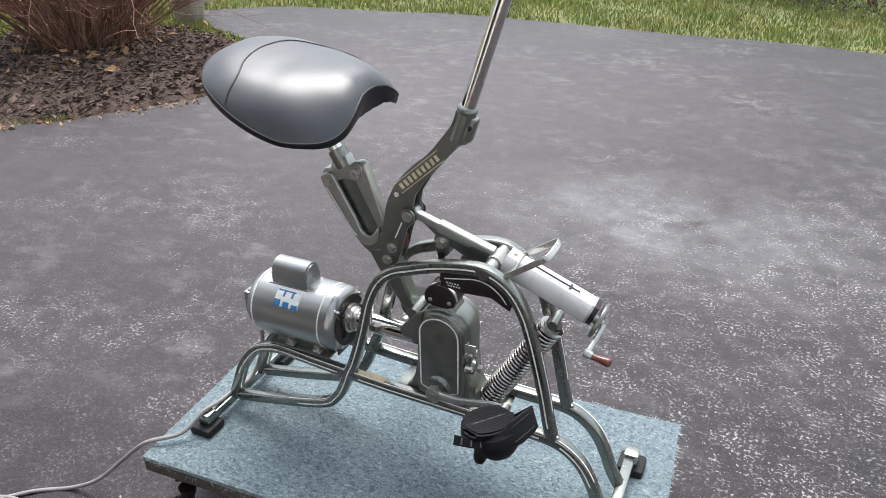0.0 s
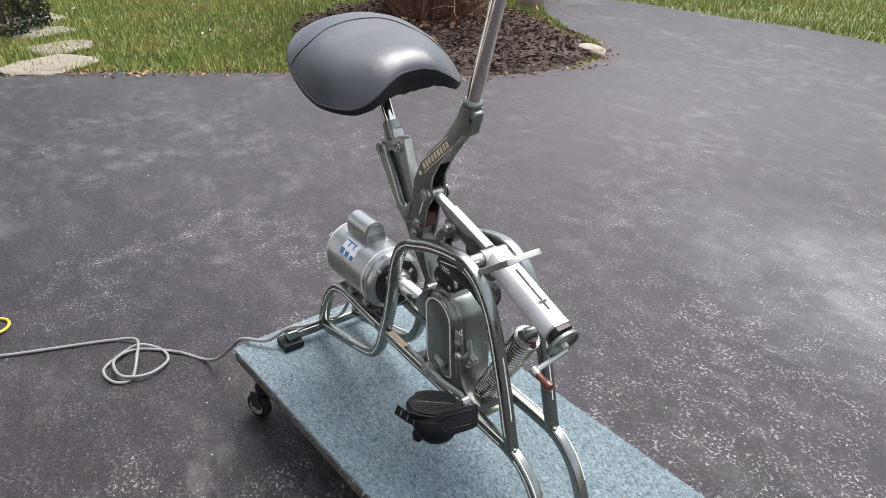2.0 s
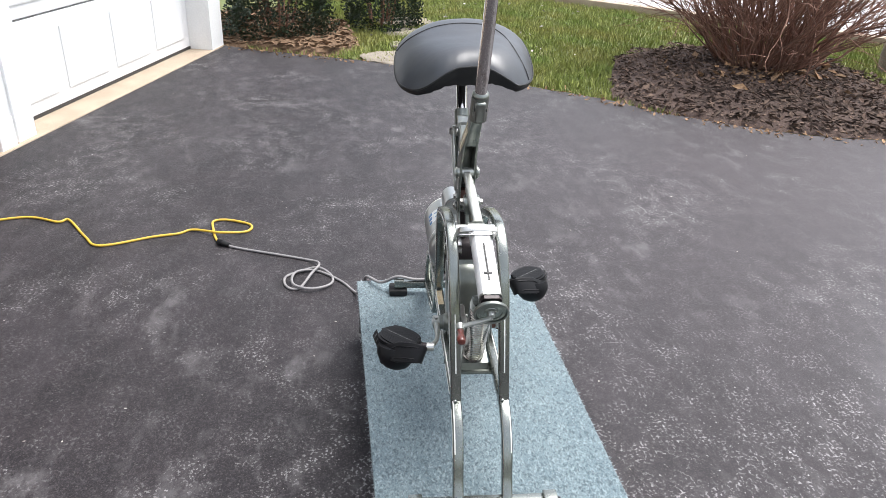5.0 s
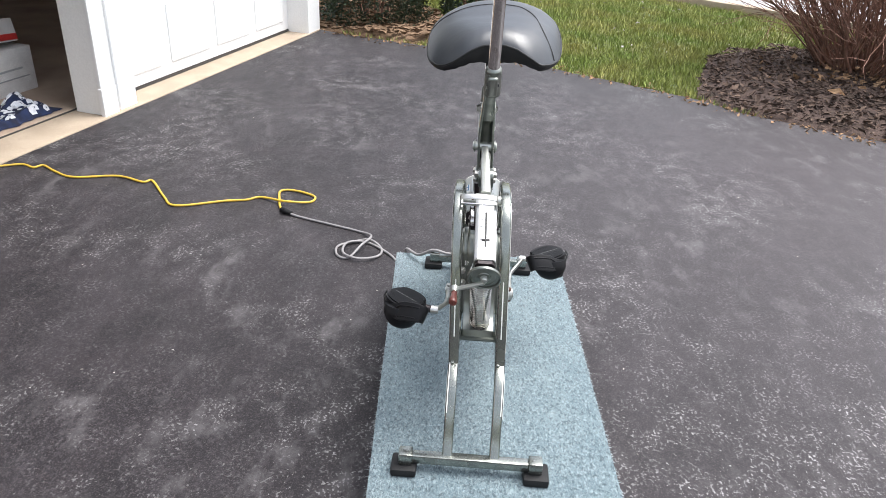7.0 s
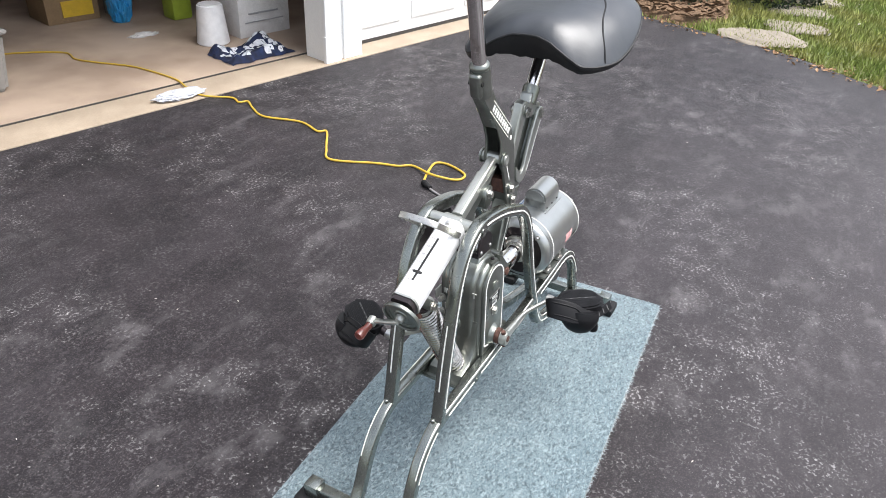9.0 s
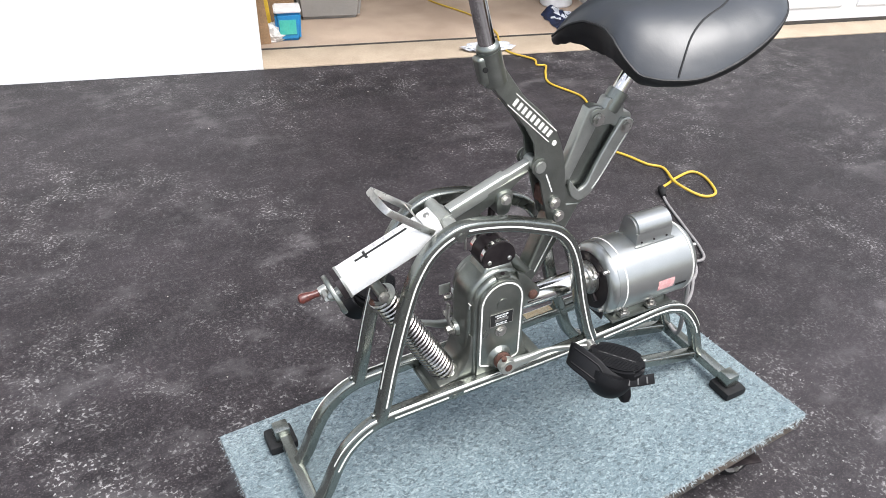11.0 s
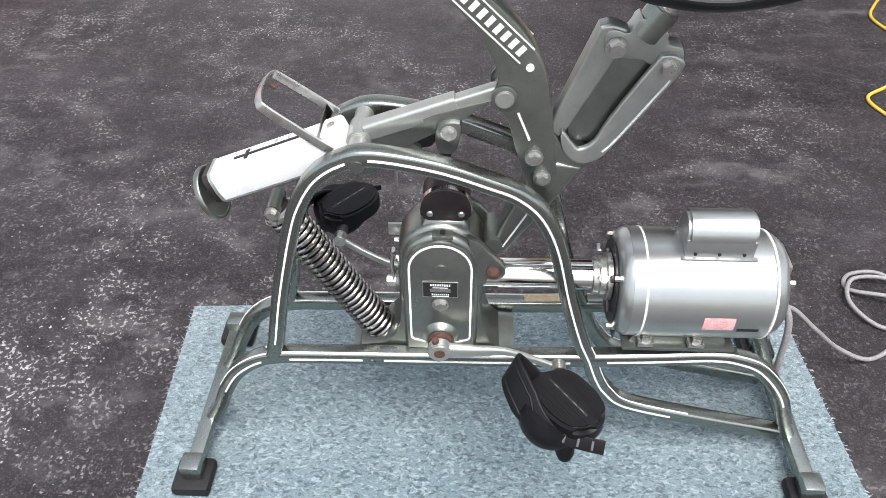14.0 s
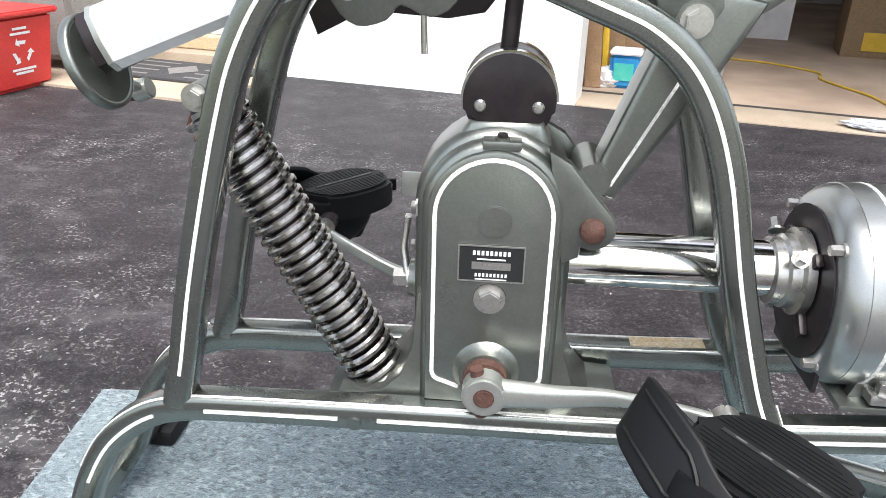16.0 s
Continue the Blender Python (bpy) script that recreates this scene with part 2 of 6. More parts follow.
CHROME = material("pitted_chrome", (0.72, 0.70, 0.68), 0.12, 1.0, second=(0.34, 0.28, 0.24), scale=60, fine=260, amount=0.7, spread=(0.58, 0.72),
                  fine_amount=0.06, bump=0.03, depth=0.0003, rough_var=0.08)
STEEL = material("zinc_bolt_steel", (0.56, 0.55, 0.52), 0.3, 0.95, second=(0.35, 0.31, 0.27), scale=80, fine=500, amount=0.5, spread=(0.5, 0.7), fine_amount=0.08, bump=0.08, depth=0.0004)
DARK_STEEL = material("dark_oily_steel", (0.03, 0.024, 0.026), 0.35, 0.5, second=(0.055, 0.045, 0.045), scale=60, fine=400, fine_amount=0.08, bump=0.15, depth=0.0005)
SPRING_STEEL = material("dark_spring_steel", (0.41, 0.4, 0.38), 0.2, 1.0, second=(0.16, 0.13, 0.12), scale=50, fine=300, amount=0.6, bump=0.06, depth=0.0003)
RUST = material("rusted_iron", (0.06, 0.026, 0.02), 0.7, 0.2, second=(0.12, 0.06, 0.042), scale=120, fine=600, amount=0.8, bump=0.6, depth=0.001)
STRIPE = material("white_pinstripe_paint", (0.80, 0.79, 0.75), 0.5, second=(0.55, 0.53, 0.48), scale=60, fine=400, amount=0.4, spread=(0.5, 0.75), bump=0)
WHITE_METAL = material("scuffed_white_enamel", (0.66, 0.66, 0.66), 0.32, 0.0, second=(0.5, 0.5, 0.5), scale=45, fine=300, amount=0.5, spread=(0.55, 0.75),
                       fine_amount=0.05, bump=0.05, depth=0.0004)
INK = material("black_ink", (0.012, 0.012, 0.012), 0.5, scale=200, bump=0)
SLOT_GREY = material("grey_slot_and_glint", (0.10, 0.10, 0.10), 0.6, scale=200, bump=0)
GREY_INK = material("grey_scale_print", (0.38, 0.38, 0.38), 0.6, scale=200, bump=0)
BLUE_INK = material("blue_label_ink", (0.04, 0.17, 0.38), 0.4, scale=120, bump=0)
PINK_INK = material("faded_pink_print", (0.62, 0.30, 0.30), 0.6, second=(0.75, 0.55, 0.52), scale=90, bump=0)
LABEL_WHITE = material("label_white", (0.74, 0.76, 0.76), 0.5, scale=90, bump=0, fine_amount=0.05)
BRASS_LABEL = material("worn_gold_label", (0.58, 0.44, 0.25), 0.5, 0.0, second=(0.7, 0.62, 0.48), scale=90, bump=0)
BADGE_GOLD = material("worn_pale_gold_paint", (0.74, 0.65, 0.48), 0.5, second=(0.55, 0.43, 0.26), scale=140, bump=0)
RED_MARK = material("worn_red_print", (0.42, 0.10, 0.05), 0.6, second=(0.5, 0.3, 0.2), scale=150, bump=0)
RED_WOOD = material("dark_red_handle", (0.12, 0.028, 0.02), 0.35, second=(0.06, 0.016, 0.013), scale=60, fine=300, amount=0.7, bump=0.1, coat=0.3)


def vinyl_material():
    m = material("black_vinyl", (0.012, 0.0155, 0.022), 0.42, second=(0.019, 0.021, 0.025), scale=24, fine=620, amount=0.6, fine_amount=0.12, bump=0.12, depth=0.0005,
                 shine=0.8, rough_var=0.03)
    n, l = m.node_tree.nodes, m.node_tree.links
    p = n["Principled BSDF"]
    p.inputs["Coat Weight"].default_value, p.inputs["Coat Roughness"].default_value, p.inputs["Coat IOR"].default_value = 0.2, 0.42, 1.6
    co, crease = n.new("ShaderNodeTexCoord"), n.new("ShaderNodeTexNoise")
    crease.inputs["Scale"].default_value, crease.inputs["Detail"].default_value, crease.inputs["Distortion"].default_value = 11, 5, 0.4
    l.new(co.outputs["Object"], crease.inputs["Vector"])
    b = n.new("ShaderNodeBump")
    b.inputs["Strength"].default_value, b.inputs["Distance"].default_value = 0.26, 0.008
    l.new(crease.outputs["Fac"], b.inputs["Height"])
    l.new(p.inputs["Normal"].links[0].from_socket, b.inputs["Normal"])
    l.new(b.outputs[0], p.inputs["Normal"])
    return m


LEATHER = vinyl_material()
LINING = material("black_cloth_lining", (0.008, 0.008, 0.009), 0.45, second=(0.016, 0.016, 0.017), scale=40, fine=500, bump=0.2, depth=0.0006, shine=0.3)
THREAD = material("black_seam", (0.008, 0.008, 0.009), 0.6, scale=90, bump=0)
GREY_CORD = material("grey_cord_rubber", (0.20, 0.19, 0.19), 0.55, second=(0.27, 0.26, 0.26), scale=30, fine=400, bump=0.1, depth=0.0005)
YELLOW_CORD = material("yellow_cord_rubber", (0.58, 0.38, 0.04), 0.5, second=(0.46, 0.30, 0.05), scale=12, fine=400, bump=0.1, depth=0.0005)
RED_PLASTIC = material("red_bin_plastic", (0.56, 0.035, 0.03), 0.4, second=(0.46, 0.03, 0.03), scale=9, fine=250, bump=0.05)
GREY_PLASTIC = material("grey_bin_plastic", (0.30, 0.285, 0.265), 0.55, second=(0.24, 0.23, 0.21), scale=8, fine=250, bump=0.08)
BLUE_PLASTIC = material("blue_tub_plastic", (0.02, 0.21, 0.48), 0.35, second=(0.03, 0.30, 0.55), scale=14, bump=0.03)
TEAL_INK = material("teal_print", (0.05, 0.42, 0.36), 0.4, second=(0.12, 0.55, 0.40), scale=40, bump=0)
WHITE_PLASTIC = material("white_plastic", (0.84, 0.83, 0.83), 0.4, scale=20, fine_amount=0.03, bump=0.02)
CLEAR_BAG = material("crumpled_plastic_bag", (0.62, 0.63, 0.66), 0.25, second=(0.24, 0.25, 0.3), scale=60, bump=0.3, depth=0.004)
CARDBOARD = material("cardboard", (0.25, 0.165, 0.09), 0.9, second=(0.2, 0.13, 0.07), scale=14, fine=160, bump=0.1)
CARTON_WHITE = material("white_carton", (0.70, 0.68, 0.66), 0.85, second=(0.5, 0.47, 0.45), scale=14, bump=0.08)
TOWEL = material("navy_towel", (0.007, 0.009, 0.025), 0.95, second=(0.02, 0.04, 0.12), scale=20, fine=500, bump=0.5, depth=0.003)
TOWEL_WHITE = material("white_towel_print", (0.62, 0.64, 0.68), 0.95, scale=60, fine=500, bump=0.5, depth=0.003)
WOOD = material("raw_timber", (0.30, 0.185, 0.10), 0.8, second=(0.16, 0.095, 0.05), scale=16, fine=200, bump=0.15)
YELLOW_PAINT = material("yellow_tool_paint", (0.66, 0.42, 0.03), 0.4, scale=30, bump=0.03)
GREEN_PLASTIC = material("lime_green_plastic", (0.30, 0.38, 0.04), 0.45, scale=20, bump=0.03)
SHINGLE = material("unseen_roof_shingle", (0.06, 0.055, 0.052), 0.9, second=(0.1, 0.09, 0.085), scale=6, fine=90, bump=0.5, depth=0.01)
MAT_DARK = material("dark_doormat", (0.045, 0.043, 0.045), 0.95, second=(0.08, 0.078, 0.08), scale=40, fine=400, bump=0.7, depth=0.003)
MAT_PRINT = material("grey_mat_print", (0.22, 0.21, 0.20), 0.95, scale=60, fine=400, bump=0.6, depth=0.003)


# ---- mesh helpers ----
LIFT = 0.0  # how far the bike part in hand is raised over its drawn height


def part(name, bm, mat, parent=None, label="", smooth=True, at=(0, 0, 0)):
    """Links a bmesh, given in world metres, as one mesh object under a thing or a part."""
    origin = Vector(at)
    top = parent
    while top is not None:
        origin = top.location.copy() if top.parent is None else origin
        top = top.parent
    root = parent
    while root is not None and root.parent is not None:
        root = root.parent
    if root is not None and root.name == "exercise_bike":
        # parts are shifted sideways by height so that the bike fits the camera's views
        for v in bm.verts:
            v.co.z += LIFT
            v.co.y += 0.011 - 0.015 * min(max((v.co.z - 0.4) / 0.4, 0), 1)
    bm.transform(Matrix.Translation(-origin))
    bmesh.ops.recalc_face_normals(bm, faces=bm.faces)
    me = bpy.data.meshes.new(name)
    bm.to_mesh(me)
    bm.free()
    me.materials.append(mat)
    if smooth:
        me.shade_smooth()
        me.set_sharp_from_angle(angle=radians(38))
    ob = new(name, me)
    ob.parent = parent
    if parent is None:
        ob.location = origin
    return tagged(ob, label) if label else ob


def thing(name, at, label, category, group="", kind=""):
    ob = new(name)
    ob.empty_display_size = 0.05
    ob.location = at
    return tagged(ob, label, category, group, kind)


def solid(name, bm, mat, at, label, category, group="", kind="", smooth=True):
    return tagged(part(name, bm, mat, None, "", smooth, at), label, category, group, kind)


def box(bm, c, size, turn=None, bevel=0.0, seg=2):
    m = Matrix.Translation(c) @ (turn.to_4x4() if turn else Matrix()) @ Matrix.Diagonal((*size, 1))
    made = bmesh.ops.create_cube(bm, size=1, matrix=m)["verts"]
    if bevel:
        edges = list({e for v in made for e in v.link_edges})
        bmesh.ops.bevel(bm, geom=edges, offset=bevel, segments=seg, affect="EDGES", profile=0.6)
    return bm


def axes_to(p, q):
    """A turn whose z runs from p to q."""
    return (Vector(q) - Vector(p)).to_track_quat("Z", "Y").to_matrix()


def rod(bm, p, q, r, r2=None, seg=20, bevel=0.0):
    p, q = Vector(p), Vector(q)
    m = Matrix.Translation((p + q) / 2) @ axes_to(p, q).to_4x4()
    made = bmesh.ops.create_cone(bm, cap_ends=True, segments=seg, radius1=r, radius2=r if r2 is None else r2, depth=(q - p).length, matrix=m)["verts"]
    if bevel:
        rims = [e for e in {e for v in made for e in v.link_edges} if any(len(f.verts) > 4 for f in e.link_faces)]
        bmesh.ops.bevel(bm, geom=rims, offset=bevel, segments=2, affect="EDGES")
    return bm


def hexnut(bm, p, q, r):
    return rod(bm, p, q, r, seg=6, bevel=r * 0.12)


def turned(bm, p, q, profile, seg=28):
    """A lathe form on the line p to q: profile of (way along in metres, radius)."""
    p, turn = Vector(p), axes_to(p, q)
    rings = []
    for h, r in profile:
        rings.append([bm.verts.new(p + turn @ Vector((r * math.cos(2 * math.pi * k / seg), r * math.sin(2 * math.pi * k / seg), h))) for k in range(seg)])
    for a, b in zip(rings, rings[1:]):
        for k in range(seg):
            bm.faces.new((a[k], a[(k + 1) % seg], b[(k + 1) % seg], b[k]))
    bm.faces.new(rings[0][::-1])
    bm.faces.new(rings[-1])
    return bm


def curve_points(points, steps=6, closed=False):
    """A smooth line through points."""
    ps = [Vector(p) for p in points]
    n, out = len(ps), []
    for i in range(n if closed else n - 1):
        a, b, c, d = (ps[(i + k) % n] if closed else ps[min(max(i + k, 0), n - 1)] for k in (-1, 0, 1, 2))
        for s in range(steps):
            t = s / steps
            out.append(0.5 * ((2 * b) + (c - a) * t + (2 * a - 5 * b + 4 * c - d) * t**2 + (3 * b - a - 3 * c + d) * t**3))
    return out if closed else out + [ps[-1]]


def sweep(bm, path, section, side=None, closed=False, scale=None):
    """Carries a section of (across, up) along a path. side: the direction that stays 'across'; without it the section rolls freely."""
    path = [Vector(p) for p in path]
    n, rings, across = len(path), [], None
    for i, p in enumerate(path):
        a, b = path[i - 1] if i or closed else p, path[(i + 1) % n] if i < n - 1 or closed else p
        ahead = (b - a).normalized()
        if side is not None:
            ax = Vector(side)
            ax = (ax - ahead * ax.dot(ahead)).normalized()
        else:
            ax = across if across is not None else ahead.orthogonal()
            ax = (ax - ahead * ax.dot(ahead)).normalized()
        across = ax
        up = ahead.cross(ax)
        k = scale[i] if scale else 1
        rings.append([bm.verts.new(p + (ax * u + up * v) * k) for u, v in section])
    m = len(section)
    for i in range(n if closed else n - 1):
        a, b = rings[i], rings[(i + 1) % n]
        for k in range(m):
            bm.faces.new((a[k], a[(k + 1) % m], b[(k + 1) % m], b[k]))
    if not closed:
        bm.faces.new(rings[0][::-1])
        bm.faces.new(rings[-1])
    return bm


def ring(r, seg=12):
    return [(r * math.cos(2 * math.pi * k / seg), r * math.sin(2 * math.pi * k / seg)) for k in range(seg)]


def rounded(w, h, r, seg=3):
    out = []
    for cx, cy, a0 in ((w / 2 - r, h / 2 - r, 0), (-w / 2 + r, h / 2 - r, 90), (-w / 2 + r, -h / 2 + r, 180), (w / 2 - r, -h / 2 + r, 270)):
        for k in range(seg + 1):
            a = radians(a0 + 90 * k / seg)
            out.append((cx + r * math.cos(a), cy + r * math.sin(a)))
    return out


def plate(bm, outline, y0, y1, bevel=0.0, seg=2):
    """A flat casting with an outline of (x, z), between two planes of y."""
    v0 = [bm.verts.new((x, y0, z)) for x, z in outline]
    v1 = [bm.verts.new((x, y1, z)) for x, z in outline]
    n, faces = len(outline), []
    faces.append(bm.faces.new(v0))
    faces.append(bm.faces.new(v1[::-1]))
    for k in range(n):
        faces.append(bm.faces.new((v0[k], v1[k], v1[(k + 1) % n], v0[(k + 1) % n])))
    if bevel:
        bmesh.ops.recalc_face_normals(bm, faces=faces)
        edges = [e for f in faces[:2] for e in f.edges]
        bmesh.ops.bevel(bm, geom=edges, offset=bevel, segments=seg, affect="EDGES", profile=0.6)
    return bm


def arc(cx, cz, r, a0, a1, n=10):
    return [(cx + r * math.cos(radians(a0 + (a1 - a0) * k / n)), cz + r * math.sin(radians(a0 + (a1 - a0) * k / n))) for k in range(n + 1)]


def slab(bm, outline, z0, z1, bevel=0.0):
    a = [bm.verts.new((x, y, z0)) for x, y in outline]
    b = [bm.verts.new((x, y, z1)) for x, y in outline]
    n = len(a)
    bm.faces.new(a[::-1])
    top = bm.faces.new(b)
    for k in range(n):
        bm.faces.new((a[k], a[(k + 1) % n], b[(k + 1) % n], b[k]))
    if bevel:
        bmesh.ops.bevel(bm, geom=list(top.edges), offset=bevel, segments=2, affect="EDGES")
    return bm


def lettering(text, size, m, mat, name, parent, depth=0.0006):
    """Letters as a mesh, in the x-y plane of the pose m."""
    c = bpy.data.curves.new(name, "FONT")
    c.body, c.size, c.extrude, c.align_x, c.align_y = text, size, depth, "CENTER", "CENTER"
    o = bpy.data.objects.new(name, c)
    me = bpy.data.meshes.new_from_object(o)
    bpy.data.objects.remove(o)
    bm = bmesh.new()
    bm.from_mesh(me)
    bpy.data.meshes.remove(me)
    bm.transform(m)
    return part(name, bm, mat, parent, "", False)


B = bmesh.new

# ---- ground, driveway, beds ----
U, N = Vector((0.9697, -0.2444, 0)), Vector((-0.2444, -0.9697, 0))
WALL_0 = Vector((-2.2, -2.066, 0))


def at_wall(u, n, z=0.0):
    """A place by the house front: u along it, n into the house."""
    return WALL_0 + U * u + N * n + Vector((0, 0, z))


WALL_TURN = Matrix((U, -N, (0, 0, 1))).transposed()


def wall_box(bm, u0, u1, n0, n1, z0, z1, bevel=0.0):
    return box(bm, at_wall((u0 + u1) / 2, (n0 + n1) / 2, (z0 + z1) / 2), (u1 - u0, n1 - n0, z1 - z0), WALL_TURN, bevel)


bm = B()
bmesh.ops.create_grid(bm, x_segments=24, y_segments=24, size=400)
bm.transform(Matrix.Translation((0, 0, -0.015)))
solid("ground", bm, GRASS_SOIL, (0, 0, 0), "thin green lawn soil with yellowed patches", "ground", kind="structure")

DRIVE_EDGE = [(-4.82, -1.43), (-4.6, -0.95), (-4.45, -0.5), (-4.28, 0.0), (-4.1, 0.32), (-3.9, 0.6), (-3.65, 0.98), (-3.38, 1.4), (-3.1, 1.68), (-2.86, 2.05),
              (-2.68, 2.4), (-2.56, 2.85), (-2.55, 3.2), (-2.7, 3.47), (-2.97, 3.67), (-3.4, 3.8), (-3.9, 4.02), (-4.5, 4.46)]
FAR_EDGE = [(-4.55, 4.62), (-4.32, 4.85), (-3.95, 5.15), (-3.5, 5.25), (-2.9, 5.37), (-2.25, 5.55), (-1.4, 5.58), (-0.3, 5.57), (0.7, 5.62), (1.3, 5.53), (3.5, 5.2), (9.0, 3.4)]
drive = [tuple(p) for p in curve_points([(x, y, 0) for x, y in DRIVE_EDGE], 4)]
far = [tuple(p) for p in curve_points([(x, y, 0) for x, y in FAR_EDGE], 4)]
outline = [(x + 0.025 * noise.noise((x * 5, y * 5, 0)), y + 0.025 * noise.noise((x * 5, y * 5, 7))) for x, y, _ in drive + far]
outline += [(9.0, -6.0), tuple(at_wall(5.0, 0.0).xy), tuple(at_wall(-2.68, 0.0).xy)]
bm = slab(B(), outline, -0.06, 0.0)
bmesh.ops.triangulate(bm, faces=bm.faces)
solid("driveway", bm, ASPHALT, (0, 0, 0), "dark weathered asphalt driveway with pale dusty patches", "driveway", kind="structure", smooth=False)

# mulch bed round the bare shrub, and the needle bed by the house corner
bed = [(-3.36, 1.5), (-3.0, 1.85), (-2.76, 2.3), (-2.61, 2.82), (-2.62, 3.22), (-2.78, 3.45), (-3.05, 3.6), (-3.56, 3.76), (-4.16, 3.85), (-4.75, 3.75), (-5.15, 3.2), (-5.05, 2.4), (-4.7, 1.92), (-4.1, 1.68), (-3.7, 1.56)]
bed = [tuple(p.xy) for p in curve_points([(x, y, 0) for x, y in bed], 4, True)]


def mound(outline, height, name, mat, label):
    cx, cy = sum(p[0] for p in outline) / len(outline), sum(p[1] for p in outline) / len(outline)
    bm, rings = B(), []
    for k in range(9):
        s = 1 - k / 8
        rings.append([bm.verts.new((cx + (x - cx) * s, cy + (y - cy) * s, -0.01 + height * (1 - s**3) + (0.02 * noise.noise((x * s * 6, y * s * 6, 3)) if 0 < k else 0)))
                      for x, y in (outline if k < 8 else outline[:1])])
    for a, b in zip(rings, rings[1:]):
        for i in range(len(a)):
            j = (i + 1) % len(a)
            if len(b) == 1:
                bm.faces.new((a[i], a[j], b[0]))
            else:
                bm.faces.new((a[i], a[j], b[j], b[i]))
    return solid(name, bm, mat, (cx, cy, 0), label, "flower bed", kind="structure")


mound(bed, 0.10, "mulch_bed", MULCH, "dark brown bark mulch bed beside the driveway")
straw = [(-4.86, -1.46), (-4.62, -0.95), (-4.52, -0.55), (-4.95, -0.3), (-5.7, -0.45), (-6.4, -1.1), (-6.1, -1.9), (-5.2, -1.9)]
mound([tuple(p.xy) for p in curve_points([(x, y, 0) for x, y in straw], 3, True)], 0.06, "straw_bed", STRAW, "rusty brown pine straw bed at the house corner")

# street beyond the lawn, with a pale kerb
street = Euler((0, 0, radians(-36.9))).to_matrix()
solid("road", box(B(), Vector((-5.24, 5.1, 0)) + street @ Vector((-3.2, 9, 0.0)), (6.0, 34, 0.03), street), ROAD, (-9, 14, 0), "pale grey street beyond the lawn", "road", kind="structure")
solid("kerb", box(B(), Vector((-5.24, 5.1, 0)) + street @ Vector((-0.06, 9, 0.02)), (0.14, 34, 0.1), street, 0.015), CONCRETE, (-6.8, 14, 0), "pale concrete kerb of the street", "kerb", kind="structure")

# ---- house front ----
# thresholds and garage floor
bm = B()
wall_box(bm, -2.68, 2.1, 0.0, 0.26, -0.1, 0.006, 0.004)
solid("apron", bm, CONCRETE, at_wall(0, 0.2), "tan concrete strip at the garage doors", "pavement", kind="structure")
bm = B()
wall_box(bm, -2.68, 2.5, 0.26, 6.4, -0.1, 0.012)
solid("garage_floor", bm, GARAGE_FLOOR, at_wall(0, 3), "stained brown concrete garage floor", "floor", kind="structure")
bm = B()
wall_box(bm, -2.6, 2.1, 0.252, 0.258, 0.0, 0.0135)
solid("expansion_joint", bm, GASKET, at_wall(0, 0.5), "dark gritty joint in the garage threshold", "joint", kind="structure")
bm = B()
wall_box(bm, 3.45, 6.0, -0.6, 0.06, -0.1, 0.012, 0.006)
solid("entry_pad", bm, CONCRETE, at_wall(4, 0), "tan concrete pad at the side door", "pavement", kind="structure")
bm = B()
wall_box(bm, 3.425, 4.9, 0.062, 0.2, -0.1, 0.05, 0.008)
solid("entry_step", bm, CONCRETE, at_wall(4, 0.1), "low rough concrete step under the side door", "step", kind="structure")

bm = B()
wall_box(bm, 2.06, 3.42, 0.0, 0.16, -0.08, 3.0)
wall_box(bm, 3.26, 3.42, 0.16, 0.22, -0.08, 3.0)
solid("wall_south", bm, WHITE_PAINT, at_wall(2.7, 0), "white painted house wall beside the garage", "wall", kind="structure", smooth=False)
bm = B()
wall_box(bm, 3.42, 3.56, 0.2, 0.34, -0.02, 3.0)
wall_box(bm, 4.5, 7.0, 0.2, 0.34, -0.02, 3.0)
wall_box(bm, 3.56, 4.5, 0.2, 0.34, 2.1, 3.0)
solid("wall_entry", bm, WHITE_PAINT, at_wall(4, 0.4), "white painted wall round the side door", "wall", kind="structure", smooth=False)
bm = B()
wall_box(bm, -0.29, -0.03, 0.05, 0.23, -0.08, 2.2)
wall_box(bm, -2.68, -2.47, 0.01, 0.23, -0.08, 2.2)
wall_box(bm, -2.68, 2.06, 0.05, 0.23, 2.2, 3.0)
wall_box(bm, -2.68, -2.54, 0.23, 6.4, -0.08, 3.0)
solid("wall_garage", bm, WHITE_PAINT, at_wall(-1, 0), "white painted garage front with two door openings", "wall", kind="structure", smooth=False)
bm = B()
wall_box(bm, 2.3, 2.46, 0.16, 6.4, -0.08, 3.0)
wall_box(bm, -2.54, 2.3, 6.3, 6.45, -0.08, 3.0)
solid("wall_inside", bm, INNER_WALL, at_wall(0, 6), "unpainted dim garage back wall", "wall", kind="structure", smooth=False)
bm = B()
wall_box(bm, -2.68, 7.0, 0.0, 6.45, 3.0, 3.12)
solid("ceiling", bm, WHITE_PAINT, at_wall(0, 3, 3), "plain white garage ceiling", "ceiling", kind="structure", smooth=False)

